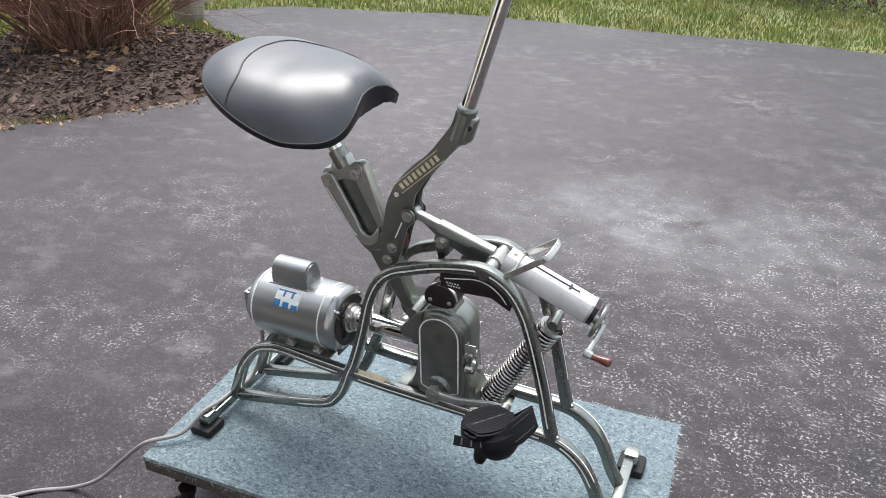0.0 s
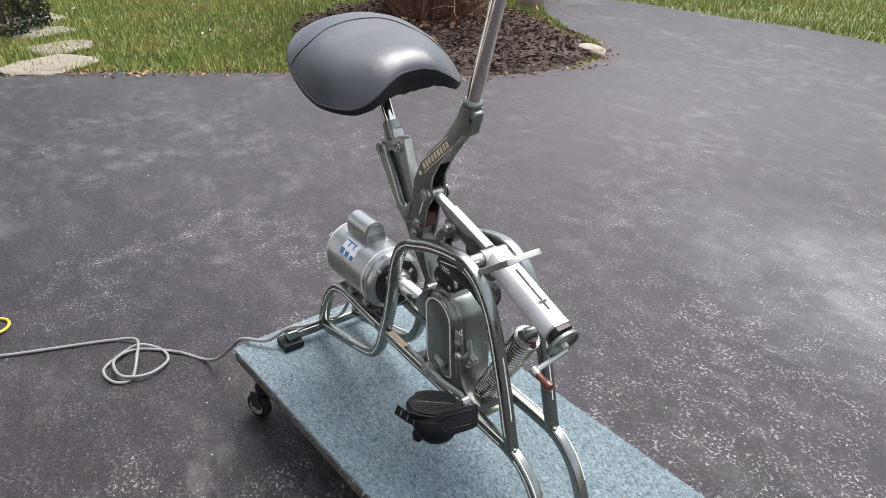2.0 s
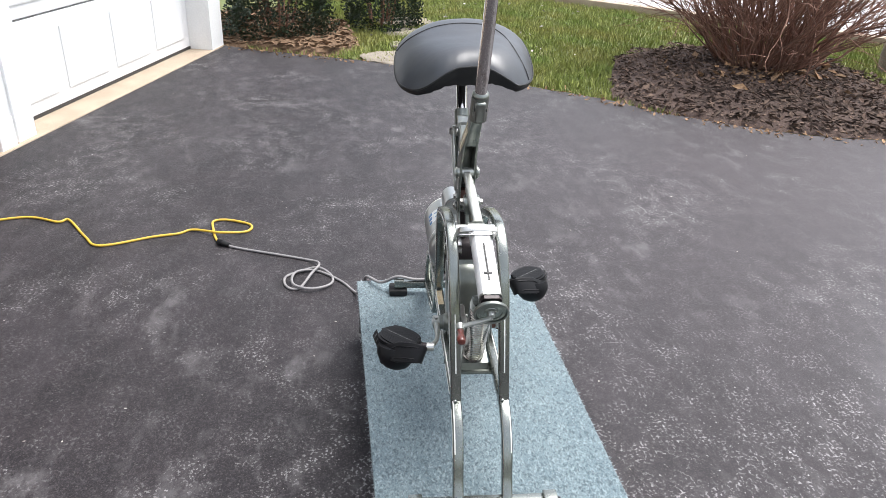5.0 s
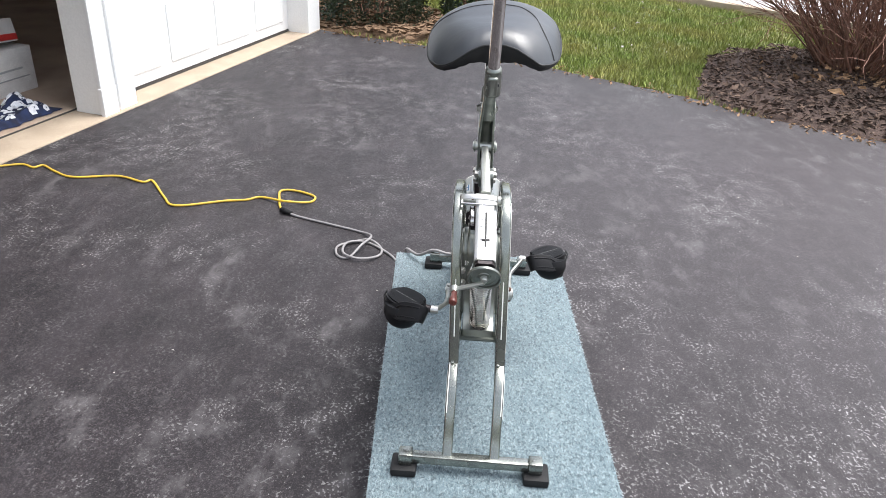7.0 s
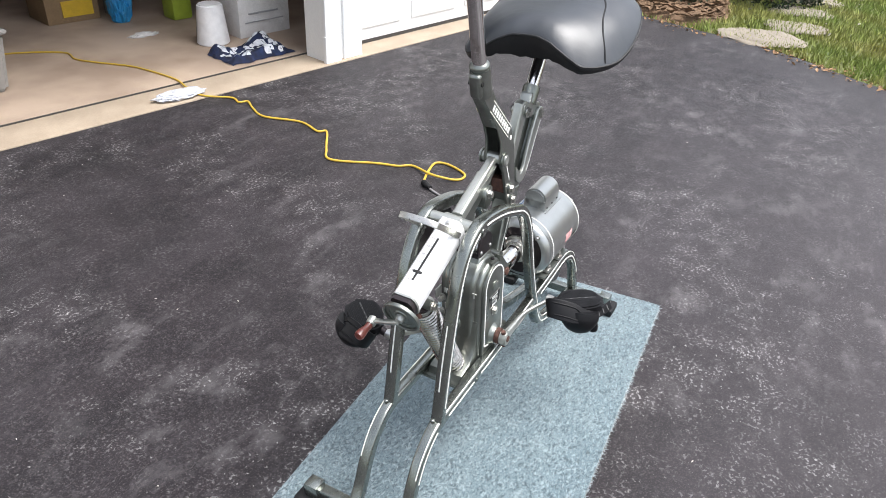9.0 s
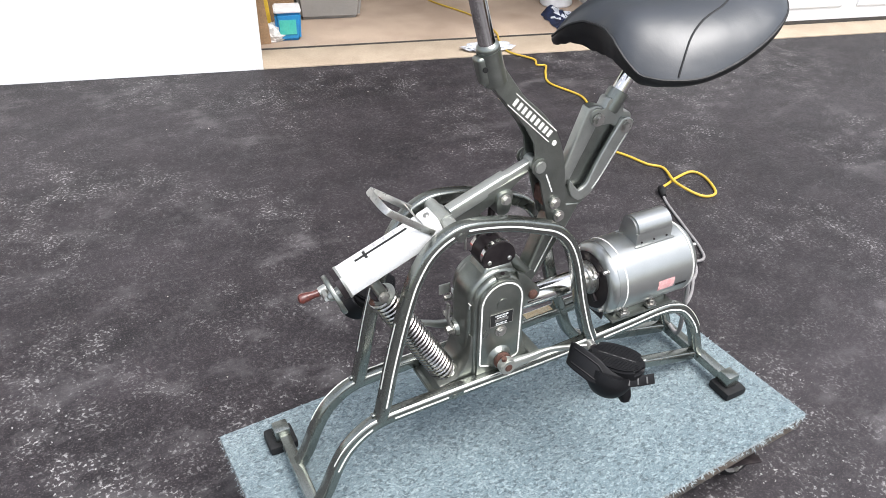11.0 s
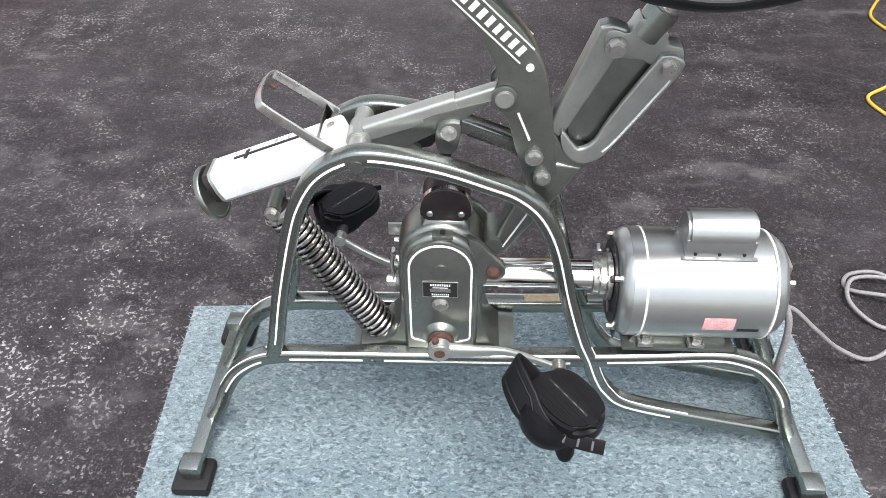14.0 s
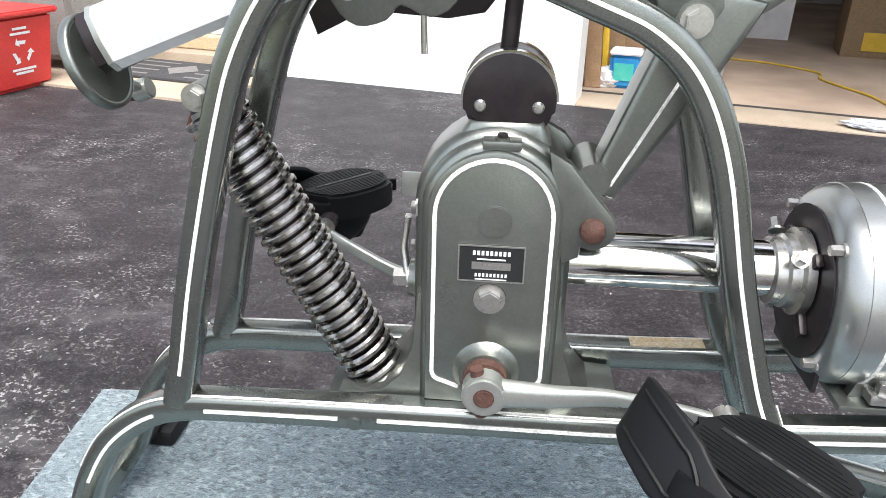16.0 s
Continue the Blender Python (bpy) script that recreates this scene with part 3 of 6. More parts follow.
# eaves and roof stand out of view, added to block sky above the house
bm = B()
wall_box(bm, -3.2, 7.2, -0.45, 0.0, 2.98, 3.0)
wall_box(bm, -3.2, 7.2, -0.47, -0.45, 2.94, 3.14)
solid("eaves", bm, WHITE_PAINT, at_wall(2, -0.3, 3), "unseen white eaves added over the garage front", "eaves", kind="structure", smooth=False)
bm = B()
slope = [at_wall(u, n, z) for u, n, z in ((-3.3, -0.5, 3.13), (7.3, -0.5, 3.13), (7.3, 3.3, 6.6), (-3.3, 3.3, 6.6))]
low_, high_ = [bm.verts.new(p) for p in slope], [bm.verts.new(p + Vector((0, 0, 0.08))) for p in slope]
bm.faces.new(low_)
bm.faces.new(high_[::-1])
for k in range(4):
    bm.faces.new((low_[k], low_[(k + 1) % 4], high_[(k + 1) % 4], high_[k]))
solid("roof", bm, SHINGLE, at_wall(2, 1, 4), "unseen dark roof slope added to block sky over the garage", "roof", kind="structure", smooth=False)

# closed garage door: four panels in a frame
door = thing("garage_door", at_wall(-1.4, 0.1), "closed white panelled garage door with dark bottom seal", "garage door")
for k in range(4):
    bm = B()
    wall_box(bm, -2.47, -0.29, 0.2, 0.24, 0.025 + 0.535 * k, 0.55 + 0.535 * k, 0.006)
    for j in range(4):
        u0 = -2.43 + 0.535 * j
        wall_box(bm, u0 + 0.05, u0 + 0.48, 0.192, 0.202, 0.10 + 0.535 * k, 0.47 + 0.535 * k, 0.008)
    part("panel", bm, DOOR_PAINT, door, smooth=False)
bm = B()
wall_box(bm, -2.47, -0.29, 0.197, 0.235, 0.006, 0.025)
part("bottom_seal", bm, GASKET, door, "dark rubber bottom seal")
bm = B()
wall_box(bm, -0.3, -0.16, 0.034, 0.05, -0.02, 2.3, 0.004)
wall_box(bm, -0.12, -0.02, 0.03, 0.05, 0.16, 2.3, 0.004)
wall_box(bm, -0.13, -0.012, 0.022, 0.05, -0.02, 0.16, 0.005)
solid("trim", bm, DOOR_PAINT, at_wall(-0.1, 0), "white door casing with a plinth block", "trim", kind="structure", smooth=False)

sdoor = thing("side_door", at_wall(4.1, 0.36), "white side door above a brass sill", "door")
bm = B()
wall_box(bm, 3.57, 4.49, 0.25, 0.29, 0.12, 2.1, 0.004)
for z in (0.2, 1.1):
    wall_box(bm, 3.69, 3.98, 0.242, 0.254, z, z + 0.75, 0.01)
    wall_box(bm, 4.07, 4.36, 0.242, 0.254, z, z + 0.75, 0.01)
part("leaf", bm, DOOR_PAINT, sdoor, smooth=False)
bm = B()
wall_box(bm, 3.56, 4.5, 0.17, 0.25, 0.052, 0.12, 0.006)
part("sill", bm, BRASS_LABEL, sdoor, "worn gold threshold", smooth=False)

# ---- the dolly under the bike ----
DECK = 0.2
DOLLY = Matrix.Translation((0.0, 0.04, 0)) @ Matrix.Rotation(radians(3.2), 4, "Z")
HX, HY = 0.545, 0.272
dolly = thing("carpeted_dolly", (0, 0.04, 0), "low wheeled dolly topped with frayed blue-grey carpet", "dolly")
bm = box(B(), (0, 0, DECK - 0.006), (2 * HX, 2 * HY, 0.012), bevel=0.004)
bm.transform(DOLLY)
part("carpet_top", bm, CARPET, dolly)
bm = box(B(), (0, 0, DECK - 0.027), (2 * HX - 0.004, 2 * HY - 0.004, 0.03), bevel=0.003)
for sx in (-1, 1):
    box(bm, (sx * (HX - 0.08), 0, DECK - 0.061), (0.09, 2 * HY - 0.06, 0.038), bevel=0.003)
bm.transform(DOLLY)
part("plywood_deck", bm, PLY, dolly, "dark worn plywood deck edge")
bm = B()
rng = random.Random(4)
for k in range(2200):
    sx, sy = rng.choice(((1, 0), (-1, 0), (0, 1), (0, 1), (0, -1)))
    p = Vector((sx * HX if sx else rng.uniform(-HX, HX), sy * HY if sy else rng.uniform(-HY, HY), DECK - rng.uniform(0.0, 0.018)))
    out = Vector((sx, sy, 0)) * abs(rng.gauss(0.001, 0.003)) + Vector((rng.gauss(0, 0.003), rng.gauss(0, 0.003), rng.gauss(-0.002, 0.003)))
    w = Vector((-sy, sx, 0.3)) * 0.0009
    bm.faces.new([bm.verts.new(p - w), bm.verts.new(p + w), bm.verts.new(p + out)])
bm.transform(DOLLY)
tagged(part("carpet_fringe", bm, FIBRE, dolly, "frayed carpet threads", False), kind="stuff")


def caster(at, swing):
    """A swivel caster: plate, fork, wheel, axle."""
    m = DOLLY @ Matrix.Translation(at) @ Matrix.Rotation(radians(swing), 4, "Z")
    top = at[2]
    # plate and fork are coloured dark for the shade under the deck
    c = part("caster", box(B(), (0, 0, 0), (0.065, 0.055, 0.004), bevel=0.001), DARK_STEEL, dolly, "steel swivel caster darkened for the dolly's shade")
    c.matrix_local = Matrix.Translation(-dolly.location) @ m
    for name, bm, mat, lab in (
        ("fork", box(box(rod(B(), (0, 0, -0.002), (0, 0, -0.02), 0.02, 0.017), (0.012, 0.019, -0.045), (0.03, 0.003, 0.055), bevel=0.001), (0.012, -0.019, -0.045), (0.03, 0.003, 0.055), bevel=0.001), DARK_STEEL, ""),
        ("tyre", turned(B(), (0.018, -0.013, -0.074), (0.018, 0.013, -0.074), [(0, 0.027), (0.002, 0.034), (0.007, 0.037), (0.019, 0.037), (0.024, 0.034), (0.026, 0.027)]), RUBBER, "black rubber wheel"),
        ("hub", rod(B(), (0.018, -0.0145, -0.074), (0.018, 0.0145, -0.074), 0.024, bevel=0.002), GREY_PLASTIC, ""),
        ("axle", hexnut(B(), (0.018, -0.026, -0.074), (0.018, 0.026, -0.074), 0.006), STEEL, "")):
        me = bpy.data.meshes.new(name)
        bmesh.ops.recalc_face_normals(bm, faces=bm.faces)
        bm.to_mesh(me)
        bm.free()
        me.materials.append(mat)
        o = new(name, me)
        o.parent = c
        if lab:
            tagged(o, lab)


for x, y, swing in ((-0.465, -0.24, 200), (-0.43, 0.2, 160), (0.465, -0.24, 20), (0.465, 0.24, -15)):
    caster((x, y, 0.111), swing)

# ---- the exercise bike ----
bike = thing("exercise_bike", (0, 0, DECK), "vintage motorised exercise bike in grey-green metal with white pinstripes", "exercise bike")
RAIL_Y, TUBE = 0.051, 0.022
LOOP = [(0.322, 0.397), (0.312, 0.437), (0.299, 0.5), (0.284, 0.562), (0.268, 0.621), (0.253, 0.664), (0.229, 0.7035), (0.197, 0.7265), (0.161, 0.734), (0.09, 0.7215), (0.03, 0.7005), (-0.006, 0.6845), (-0.035, 0.656), (-0.058, 0.606), (-0.08, 0.522), (-0.103, 0.448), (-0.119, 0.41), (-0.134, 0.369), (-0.151, 0.338), (-0.184, 0.307), (-0.278, 0.2785), (-0.425, 0.244)]
RAIL = [(0.444, 0.236), (0.425, 0.2687), (0.406, 0.315), (0.382, 0.3555), (0.35, 0.383), (0.318, 0.394), (0.27, 0.397), (0.1, 0.4005), (-0.05, 0.403), (-0.2, 0.4115), (-0.285, 0.418), (-0.325, 0.412), (-0.36, 0.393), (-0.4, 0.342), (-0.425, 0.283), (-0.443, 0.236)]
SECTION = rounded(TUBE, TUBE, 0.0045)
def dense(points, n):
    """The same line with n steps between its points."""
    return [a.lerp(b, k / n) for a, b in zip(points, points[1:]) for k in range(n)] + [points[-1]]


def eased(outline):
    """A rounder closed outline through the same corners."""
    return [(p.x, p.z) for p in curve_points([(x, 0, z) for x, z in outline], 3, closed=True)]


for s in (-1, 1):
    for name, line in (("side_loop", LOOP), ("base_rail", RAIL)):
        path = curve_points([(x, s * RAIL_Y, z) for x, z in line], 5)
        tube = part(name, sweep(B(), path, SECTION, (0, 1, 0)), FRAME, bike)
        cut = [p for p in path if (name == "side_loop" and p.z > 0.45) or (name == "base_rail" and p.z > 0.31)]
        if name == "side_loop":
            cut = path[4:-6]
        stripe = [p + Vector((0, s * (TUBE / 2 + 0.0004), 0)) for p in cut]
        low_run = [p + Vector((0, s * (TUBE / 2 - 0.0035), 0)) for p in (cut if name == "base_rail" else path[-30:-4])]
        edge_line = []
        for k in range(1, len(low_run) - 1):
            d = (low_run[k + 1] - low_run[k - 1]).normalized()
            up_ = Vector((-d.z, 0, d.x))
            edge_line.append(low_run[k] + (up_ if up_.z > 0 else -up_) * (TUBE / 2 + 0.0003))
        # white line painted along the upper edge where the tube catches the sky
        part("edge_highlight", sweep(B(), edge_line, [(-0.001, -0.0004), (0.001, -0.0004), (0.001, 0.0005), (-0.001, 0.0005)], (0, 1, 0)), STRIPE, tube, "white line painted as the tube edge's highlight")
        gaps = ((-0.122, 0.022), (0.182, 0.011), (0.32, 0.02)) if name == "base_rail" else ((0.178, 0.012),)
        runs = [[]]
        for p in dense(stripe, 5):
            if any(abs(p.x - x) < w and (name == "base_rail" or p.z > 0.6) for x, w in gaps):
                runs += [[]] if runs[-1] else []
            else:
                runs[-1].append(p)
        for run in [r for r in runs if len(r) > 2]:
            part("pinstripe", sweep(B(), run, [(-0.0004, -0.0013), (0.0006, -0.0013), (0.0006, 0.0013), (-0.0004, 0.0013)], (0, 1, 0)), STRIPE, tube, "white painted pinstripe")
for sx in (-1, 1):
    bar = part("crossbar", box(B(), (sx * 0.45, 0, 0.233), (0.022, 0.27, 0.022), bevel=0.004), FRAME, bike)
    for sy in (-1, 1):
        part("end_cap", box(B(), (sx * 0.452, sy * 0.14, 0.236), (0.03, 0.03, 0.03), bevel=0.004), FRAME, bar, "grey metal end cap")
        part("rubber_foot", box(B(), (sx * 0.454, sy * 0.143, 0.2105), (0.056, 0.056, 0.021), bevel=0.007), RUBBER, bar, "black rubber foot")
YC = 0.003
DECAL = (0.2213, -0.047, 0.7213)


def bolt(p, q, r, parent, mat=None, washer=True, name="bolt"):
    bm = hexnut(B(), p, q, r)
    if washer:
        d = (Vector(q) - Vector(p)).normalized()
        rod(bm, Vector(p), Vector(p) + d * 0.0018, r * 1.35, seg=18)
    return part(name, bm, mat or STEEL, parent)


# pins and decals on the frame
for s in (-1, 1):
    part("loop_pin", rod(B(), (0.178, s * 0.058, 0.7255), (0.178, s * 0.0635, 0.7255), 0.0085, bevel=0.001), FRAME, bike)
    part("rail_pin", rod(B(), (0.182, s * 0.058, 0.395), (0.182, s * 0.0632, 0.395), 0.006, bevel=0.001), FRAME, bike)
    for x, z in ((0.32, 0.407), (-0.12, 0.411)):
        bm = B()
        for k in range(5):
            a = Vector((x + 0.013 * math.cos(k * 1.4) * (1 if k % 2 else -1), s * 0.05 + 0.005 * math.sin(k * 2.0), z - 0.004 + 0.002 * math.sin(k)))
            bmesh.ops.create_icosphere(bm, subdivisions=2, radius=0.0042, matrix=Matrix.Translation(a) @ Matrix.Diagonal((1.3, 1.2, 0.7, 1)))
        part("weld_bead", bm, FRAME, bike)
    front_run = [p for p in curve_points([(x, s * RAIL_Y, z) for x, z in LOOP], 5) if p.x > 0.2 and 0.455 < p.z < 0.61]
    line = [p + Vector(((q - p).normalized().z, 0, -(q - p).normalized().x)) * (TUBE / 2 + 0.0002) for p, q in zip(front_run, front_run[1:])]
    part("pinstripe", sweep(B(), line, [(-0.0012, -0.0004), (0.0012, -0.0004), (0.0012, 0.0004), (-0.0012, 0.0004)], (0, 1, 0)), STRIPE, bike, "white painted pinstripe")
gusset = [(0.097, 0.706), (0.125, 0.713), (0.16, 0.722), (0.19, 0.716), (0.215, 0.7), (0.232, 0.676), (0.226, 0.66), (0.208, 0.669), (0.19, 0.679), (0.16, 0.677), (0.128, 0.675), (0.101, 0.68), (0.09, 0.694)]
guard = part("gauge_plate", plate(B(), gusset, -0.0505, -0.0465, 0.001), DARK_STEEL, bike, "dark curved gauge plate inside the loop")
part("pinstripe", sweep(B(), curve_points([(x, -0.0508, z) for x, z in ((0.101, 0.698), (0.13, 0.704), (0.16, 0.7095), (0.185, 0.705), (0.206, 0.691), (0.22, 0.673))], 4), [(-0.0004, -0.0011), (0.0004, -0.0011), (0.0004, 0.0011), (-0.0004, 0.0011)], (0, 1, 0)), STRIPE, guard, "white painted pinstripe")
bm = B()
for k in range(10):
    box(bm, (0.106 + 0.0052 * (k % 5) + 0.003 * (k // 5), -0.0507, 0.6905 - 0.0055 * (k // 5)), (0.003, 0.0006, 0.003))
part("print", bm, LABEL_WHITE, guard)
part("rail_decal", box(B(), (-0.066, -0.051, 0.4152), (0.062, 0.014, 0.0012), Euler((0, radians(2.2), 0)).to_matrix()), BRASS_LABEL, bike, "worn gold decal on the rail")
part("loop_decal", box(B(), DECAL, (0.0009, 0.012, 0.024), Euler((0, radians(-54), 0)).to_matrix()), LABEL_WHITE, bike, "worn white and red warning decal")
part("decal_mark", box(B(), Vector(DECAL) + Vector((0.0005, 0, 0.0003)), (0.0007, 0.004, 0.010), Euler((0, radians(-54), 0)).to_matrix()), RED_MARK, bike)
part("front_tie", rod(B(), (0.18, -0.044, 0.729), (0.18, 0.044, 0.729), 0.0115, bevel=0.002), SILVER, bike, "silver cross tube between the loops")
part("tie_sleeve", rod(B(), (0.18, -0.017, 0.729), (0.18, 0.021, 0.729), 0.0145, bevel=0.002), SILVER, bike)

# ---- gearbox ----
GX, GZ = 0.086, 0.56
arch = lambda r, low: [(GX - r, low), (GX - r, GZ)] + arc(GX, GZ, r, 180, 0, 18)[1:-1] + [(GX + r, GZ), (GX + r, low)]
bm = plate(B(), arch(0.0505, 0.405), -0.043, 0.041, 0.009, 3)
gearbox = part("gearbox", bm, CAST, bike, "grey-green cast gearbox with white lining")
base = [(-0.018, 0.386), (-0.018, 0.4), (0.004, 0.402), (0.018, 0.418), (0.028, 0.45), (0.034, 0.495), (0.139, 0.495), (0.143, 0.448), (0.152, 0.424), (0.166, 0.409), (0.2, 0.403), (0.205, 0.386)]
part("case_middle", plate(B(), arch(0.0565, 0.404), -0.032, 0.03, 0.012, 3), CAST, gearbox)
part("foot_flange", plate(B(), base, -0.037, 0.037, 0.005, 2), CAST, gearbox)
for s in (-1, 1):
    y0, y1 = s * 0.04, s * 0.0475
    part("side_cover", plate(B(), arch(0.0455, 0.411), min(y0, y1), max(y0, y1), 0.003, 2), CAST, gearbox)
    line = [(x, s * 0.0478, z) for x, z in [(GX - 0.02, 0.425)] + arc(GX - 0.032, 0.4375, 0.008, 265, 180, 5) + [(GX - 0.04, 0.5), (GX - 0.04, GZ)] + arc(GX, GZ, 0.04, 180, 0, 20)[1:-1] + [(GX + 0.04, GZ), (GX + 0.04, 0.5)] + arc(GX + 0.032, 0.4375, 0.008, 0, -85, 5) + [(GX + 0.02, 0.425)]]
    part("white_lining", sweep(B(), line, [(-0.0004, -0.0014), (0.0006, -0.0014), (0.0006, 0.0014), (-0.0004, 0.0014)], (0, 1, 0)), STRIPE, gearbox, "white painted outline")
    part("blank_disc", rod(B(), (GX - 0.001, s * 0.047, 0.5575), (GX - 0.001, s * 0.0495, 0.5575), 0.0115, bevel=0.0008), CAST, gearbox)
    part("shaft_boss", turned(B(), (GX, s * 0.045, 0.44), (GX, s * 0.07, 0.44), [(0, 0.027), (0.003, 0.024), (0.007, 0.0205), (0.012, 0.019), (0.0125, 0.0)][:4] + [(0.0125, 0.012)]), CAST, gearbox)
    part("shaft_seal", rod(B(), (GX, s * 0.055, 0.44), (GX, s * 0.0665, 0.44), 0.0165, bevel=0.001), RUST if s > 0 else CAST, gearbox, "rusty shaft seal" if s > 0 else "")
# flat dark disc paints the shaded recess round the bolt
part("bolt_recess_shade", rod(B(), (GX, 0.047, 0.4995), (GX, 0.0479, 0.4995), 0.0118, bevel=0.0003), DARK_STEEL, gearbox)
bolt((GX, 0.0475, 0.4995), (GX, 0.0545, 0.4995), 0.0085, gearbox)
name_plate = part("name_plate", box(B(), (GX, 0.0482, 0.5265), (0.045, 0.001, 0.0265)), INK, gearbox, "small black name plate with a silver border")
bm = B()
for c, sz in (((GX, 0.5397), (0.046, 0.001)), ((GX, 0.5133), (0.046, 0.001)), ((GX - 0.0227, 0.5265), (0.001, 0.027)), ((GX + 0.0227, 0.5265), (0.001, 0.027)), ((GX, 0.5250), (0.027, 0.0055))):
    box(bm, (c[0], 0.0486, c[1]), (sz[0], 0.0008, sz[1]))
part("border", bm, STEEL, name_plate)
bm = B()
for z, n, w, h in ((0.5345, 9, 0.0019, 0.0032), (0.5180, 9, 0.0015, 0.0024)):
    for k in range(n):
        box(bm, (GX + (k - (n - 1) / 2) * (w + 0.0011), 0.0488, z), (w, 0.0005, h))
box(bm, (GX, 0.0488, 0.5299), (0.02, 0.0005, 0.001))
box(bm, (GX, 0.0488, 0.5148), (0.022, 0.0005, 0.0008))
part("print", bm, LABEL_WHITE, name_plate)
# neck, clamp plates and drive stem on top
part("neck", plate(B(), [(GX - 0.04, 0.588), (GX - 0.036, 0.606), (GX - 0.03, 0.62), (GX + 0.02, 0.62), (GX + 0.028, 0.606), (GX + 0.034, 0.588)], -0.029, 0.024, 0.009, 4), CAST, gearbox)
bm = box(B(), (GX - 0.003, 0.037, 0.6085), (0.026, 0.014, 0.006), bevel=0.0015)
rod(bm, (GX - 0.003, 0.038, 0.6105), (GX - 0.003, 0.038, 0.6132), 0.005, seg=14)
part("oil_filler", bm, CAST, gearbox)
part("oil_plug", hexnut(B(), (GX - 0.003, 0.038, 0.613), (GX - 0.003, 0.038, 0.6155), 0.004), DARK_STEEL, gearbox)
CX, CZ = GX - 0.006, 0.6325
half = arc(CX, CZ, 0.0315, 190, -10, 20) + arc(CX, CZ + 0.02, 0.0405, -38, -142, 8)
for y0, y1 in ((0.0182, 0.0212), (-0.0282, -0.0252)):
    part("clamp_plate", plate(B(), half, y0, y1, 0.0008), DARK_STEEL, gearbox, "dark oily clamp plate")
for y, s in ((0.0212, 1), (-0.0282, -1)):
    for x in (CX - 0.0195, CX + 0.0195):
        part("cover_screw", turned(B(), (x, y, 0.629), (x, y + s * 0.004, 0.629), [(0, 0.0042), (0.001, 0.0042), (0.0024, 0.003), (0.0026, 0.001)], 14), STEEL, gearbox)
part("boot", rod(B(), (CX, -0.0252, CZ), (CX, 0.0182, CZ), 0.0305, seg=32), DARK_STEEL, gearbox)
for y in (-0.0215, 0.0145):
    part("boot_rim", plate(B(), arc(CX, CZ, 0.033, 180, 0, 18) + arc(CX, CZ, 0.0302, 0, 180, 18), y - 0.004, y + 0.0035), CHROME, gearbox, "bright rim band")
part("drive_stem", rod(B(), (GX - 0.003, -0.012, 0.65), (0.078, -0.014, 0.725), 0.0062), DARK_STEEL, bike, "dark drive rod")
# ears with rusty bolt, front boss and lever
ear = [(0.052, 0.606), (0.038, 0.525), (0.026, 0.5305)] + arc(0.0175, 0.5515, 0.0155, 300, 130, 8) + [(0.024, 0.582), (0.036, 0.597)]
for y0, y1 in ((0.028, 0.04), (-0.046, -0.034)):
    part("ear", plate(B(), ear, y0, y1, 0.003), CAST, gearbox)
part("ear_bolt", turned(B(), (0.0185, 0.04, 0.5515), (0.0185, 0.05, 0.5515), [(0, 0.009), (0.002, 0.009), (0.004, 0.0085), (0.006, 0.005), (0.0065, 0.001)], 16), RUST, gearbox, "rusty pivot bolt")
part("front_boss", turned(B(), (0.138, -0.012, 0.482), (0.16, -0.012, 0.482), [(0, 0.019), (0.004, 0.016), (0.012, 0.0145), (0.0125, 0.001)]), CAST, gearbox)
bolt((0.15, -0.012, 0.482), (0.163, -0.012, 0.482), 0.008, gearbox)
bm = sweep(B(), [(0.152, -0.012, 0.484), (0.156, -0.02, 0.505), (0.153, -0.022, 0.53)], rounded(0.005, 0.012, 0.002), (1, 0, 0))
part("shift_lever", bm, STEEL, gearbox, "small steel shift lever")
for z in (0.497, 0.53):
    bolt((0.139, -0.04, z), (0.153, -0.04, z), 0.0055, gearbox)
part("stop_tab", box(B(), (0.15, -0.044, 0.548), (0.022, 0.003, 0.02), bevel=0.0008), SILVER, gearbox)
face = lambda y, z: Matrix.Translation((0.1404, y, z)) @ Matrix(((0, 0, 1), (1, 0, 0), (0, 1, 0))).to_4x4()
lettering("IN", 0.017, face(-0.028, 0.548), STRIPE, "marking", gearbox)
lettering("OUT", 0.017, face(0.016, 0.556), STRIPE, "marking", gearbox)

# ---- motor and drive tube ----
LIFT = 0.007
MZ = 0.498
motor = part("motor", turned(B(), (-0.128, 0, MZ), (-0.36, 0, MZ), [(0.014, 0.04), (0.0145, 0.05), (0.0165, 0.061), (0.02, 0.0661), (0.0255, 0.0704), (0.031, 0.0719), (0.0312, 0.0726), (0.208, 0.0726), (0.2082, 0.0716),
                                                             (0.22, 0.0685), (0.229, 0.062), (0.235, 0.048), (0.237, 0.02)], 44), MOTOR_PAINT, bike, "silver-grey electric motor with white rings")
for x in (-0.1765, -0.339):
    part("white_ring", turned(B(), (x + 0.0017, 0, MZ), (x - 0.0017, 0, MZ), [(0, 0.0716), (0.0004, 0.0731), (0.003, 0.0731), (0.0034, 0.0716)], 44), STRIPE, motor, "white painted ring")
bm = rod(B(), (-0.222, 0, 0.59), (-0.309, 0, 0.59), 0.026, seg=28, bevel=0.004)
box(bm, (-0.2655, 0, 0.574), (0.087, 0.052, 0.032), bevel=0.002)
capacitor = part("capacitor", bm, MOTOR_PAINT, motor, "silver capacitor housing")
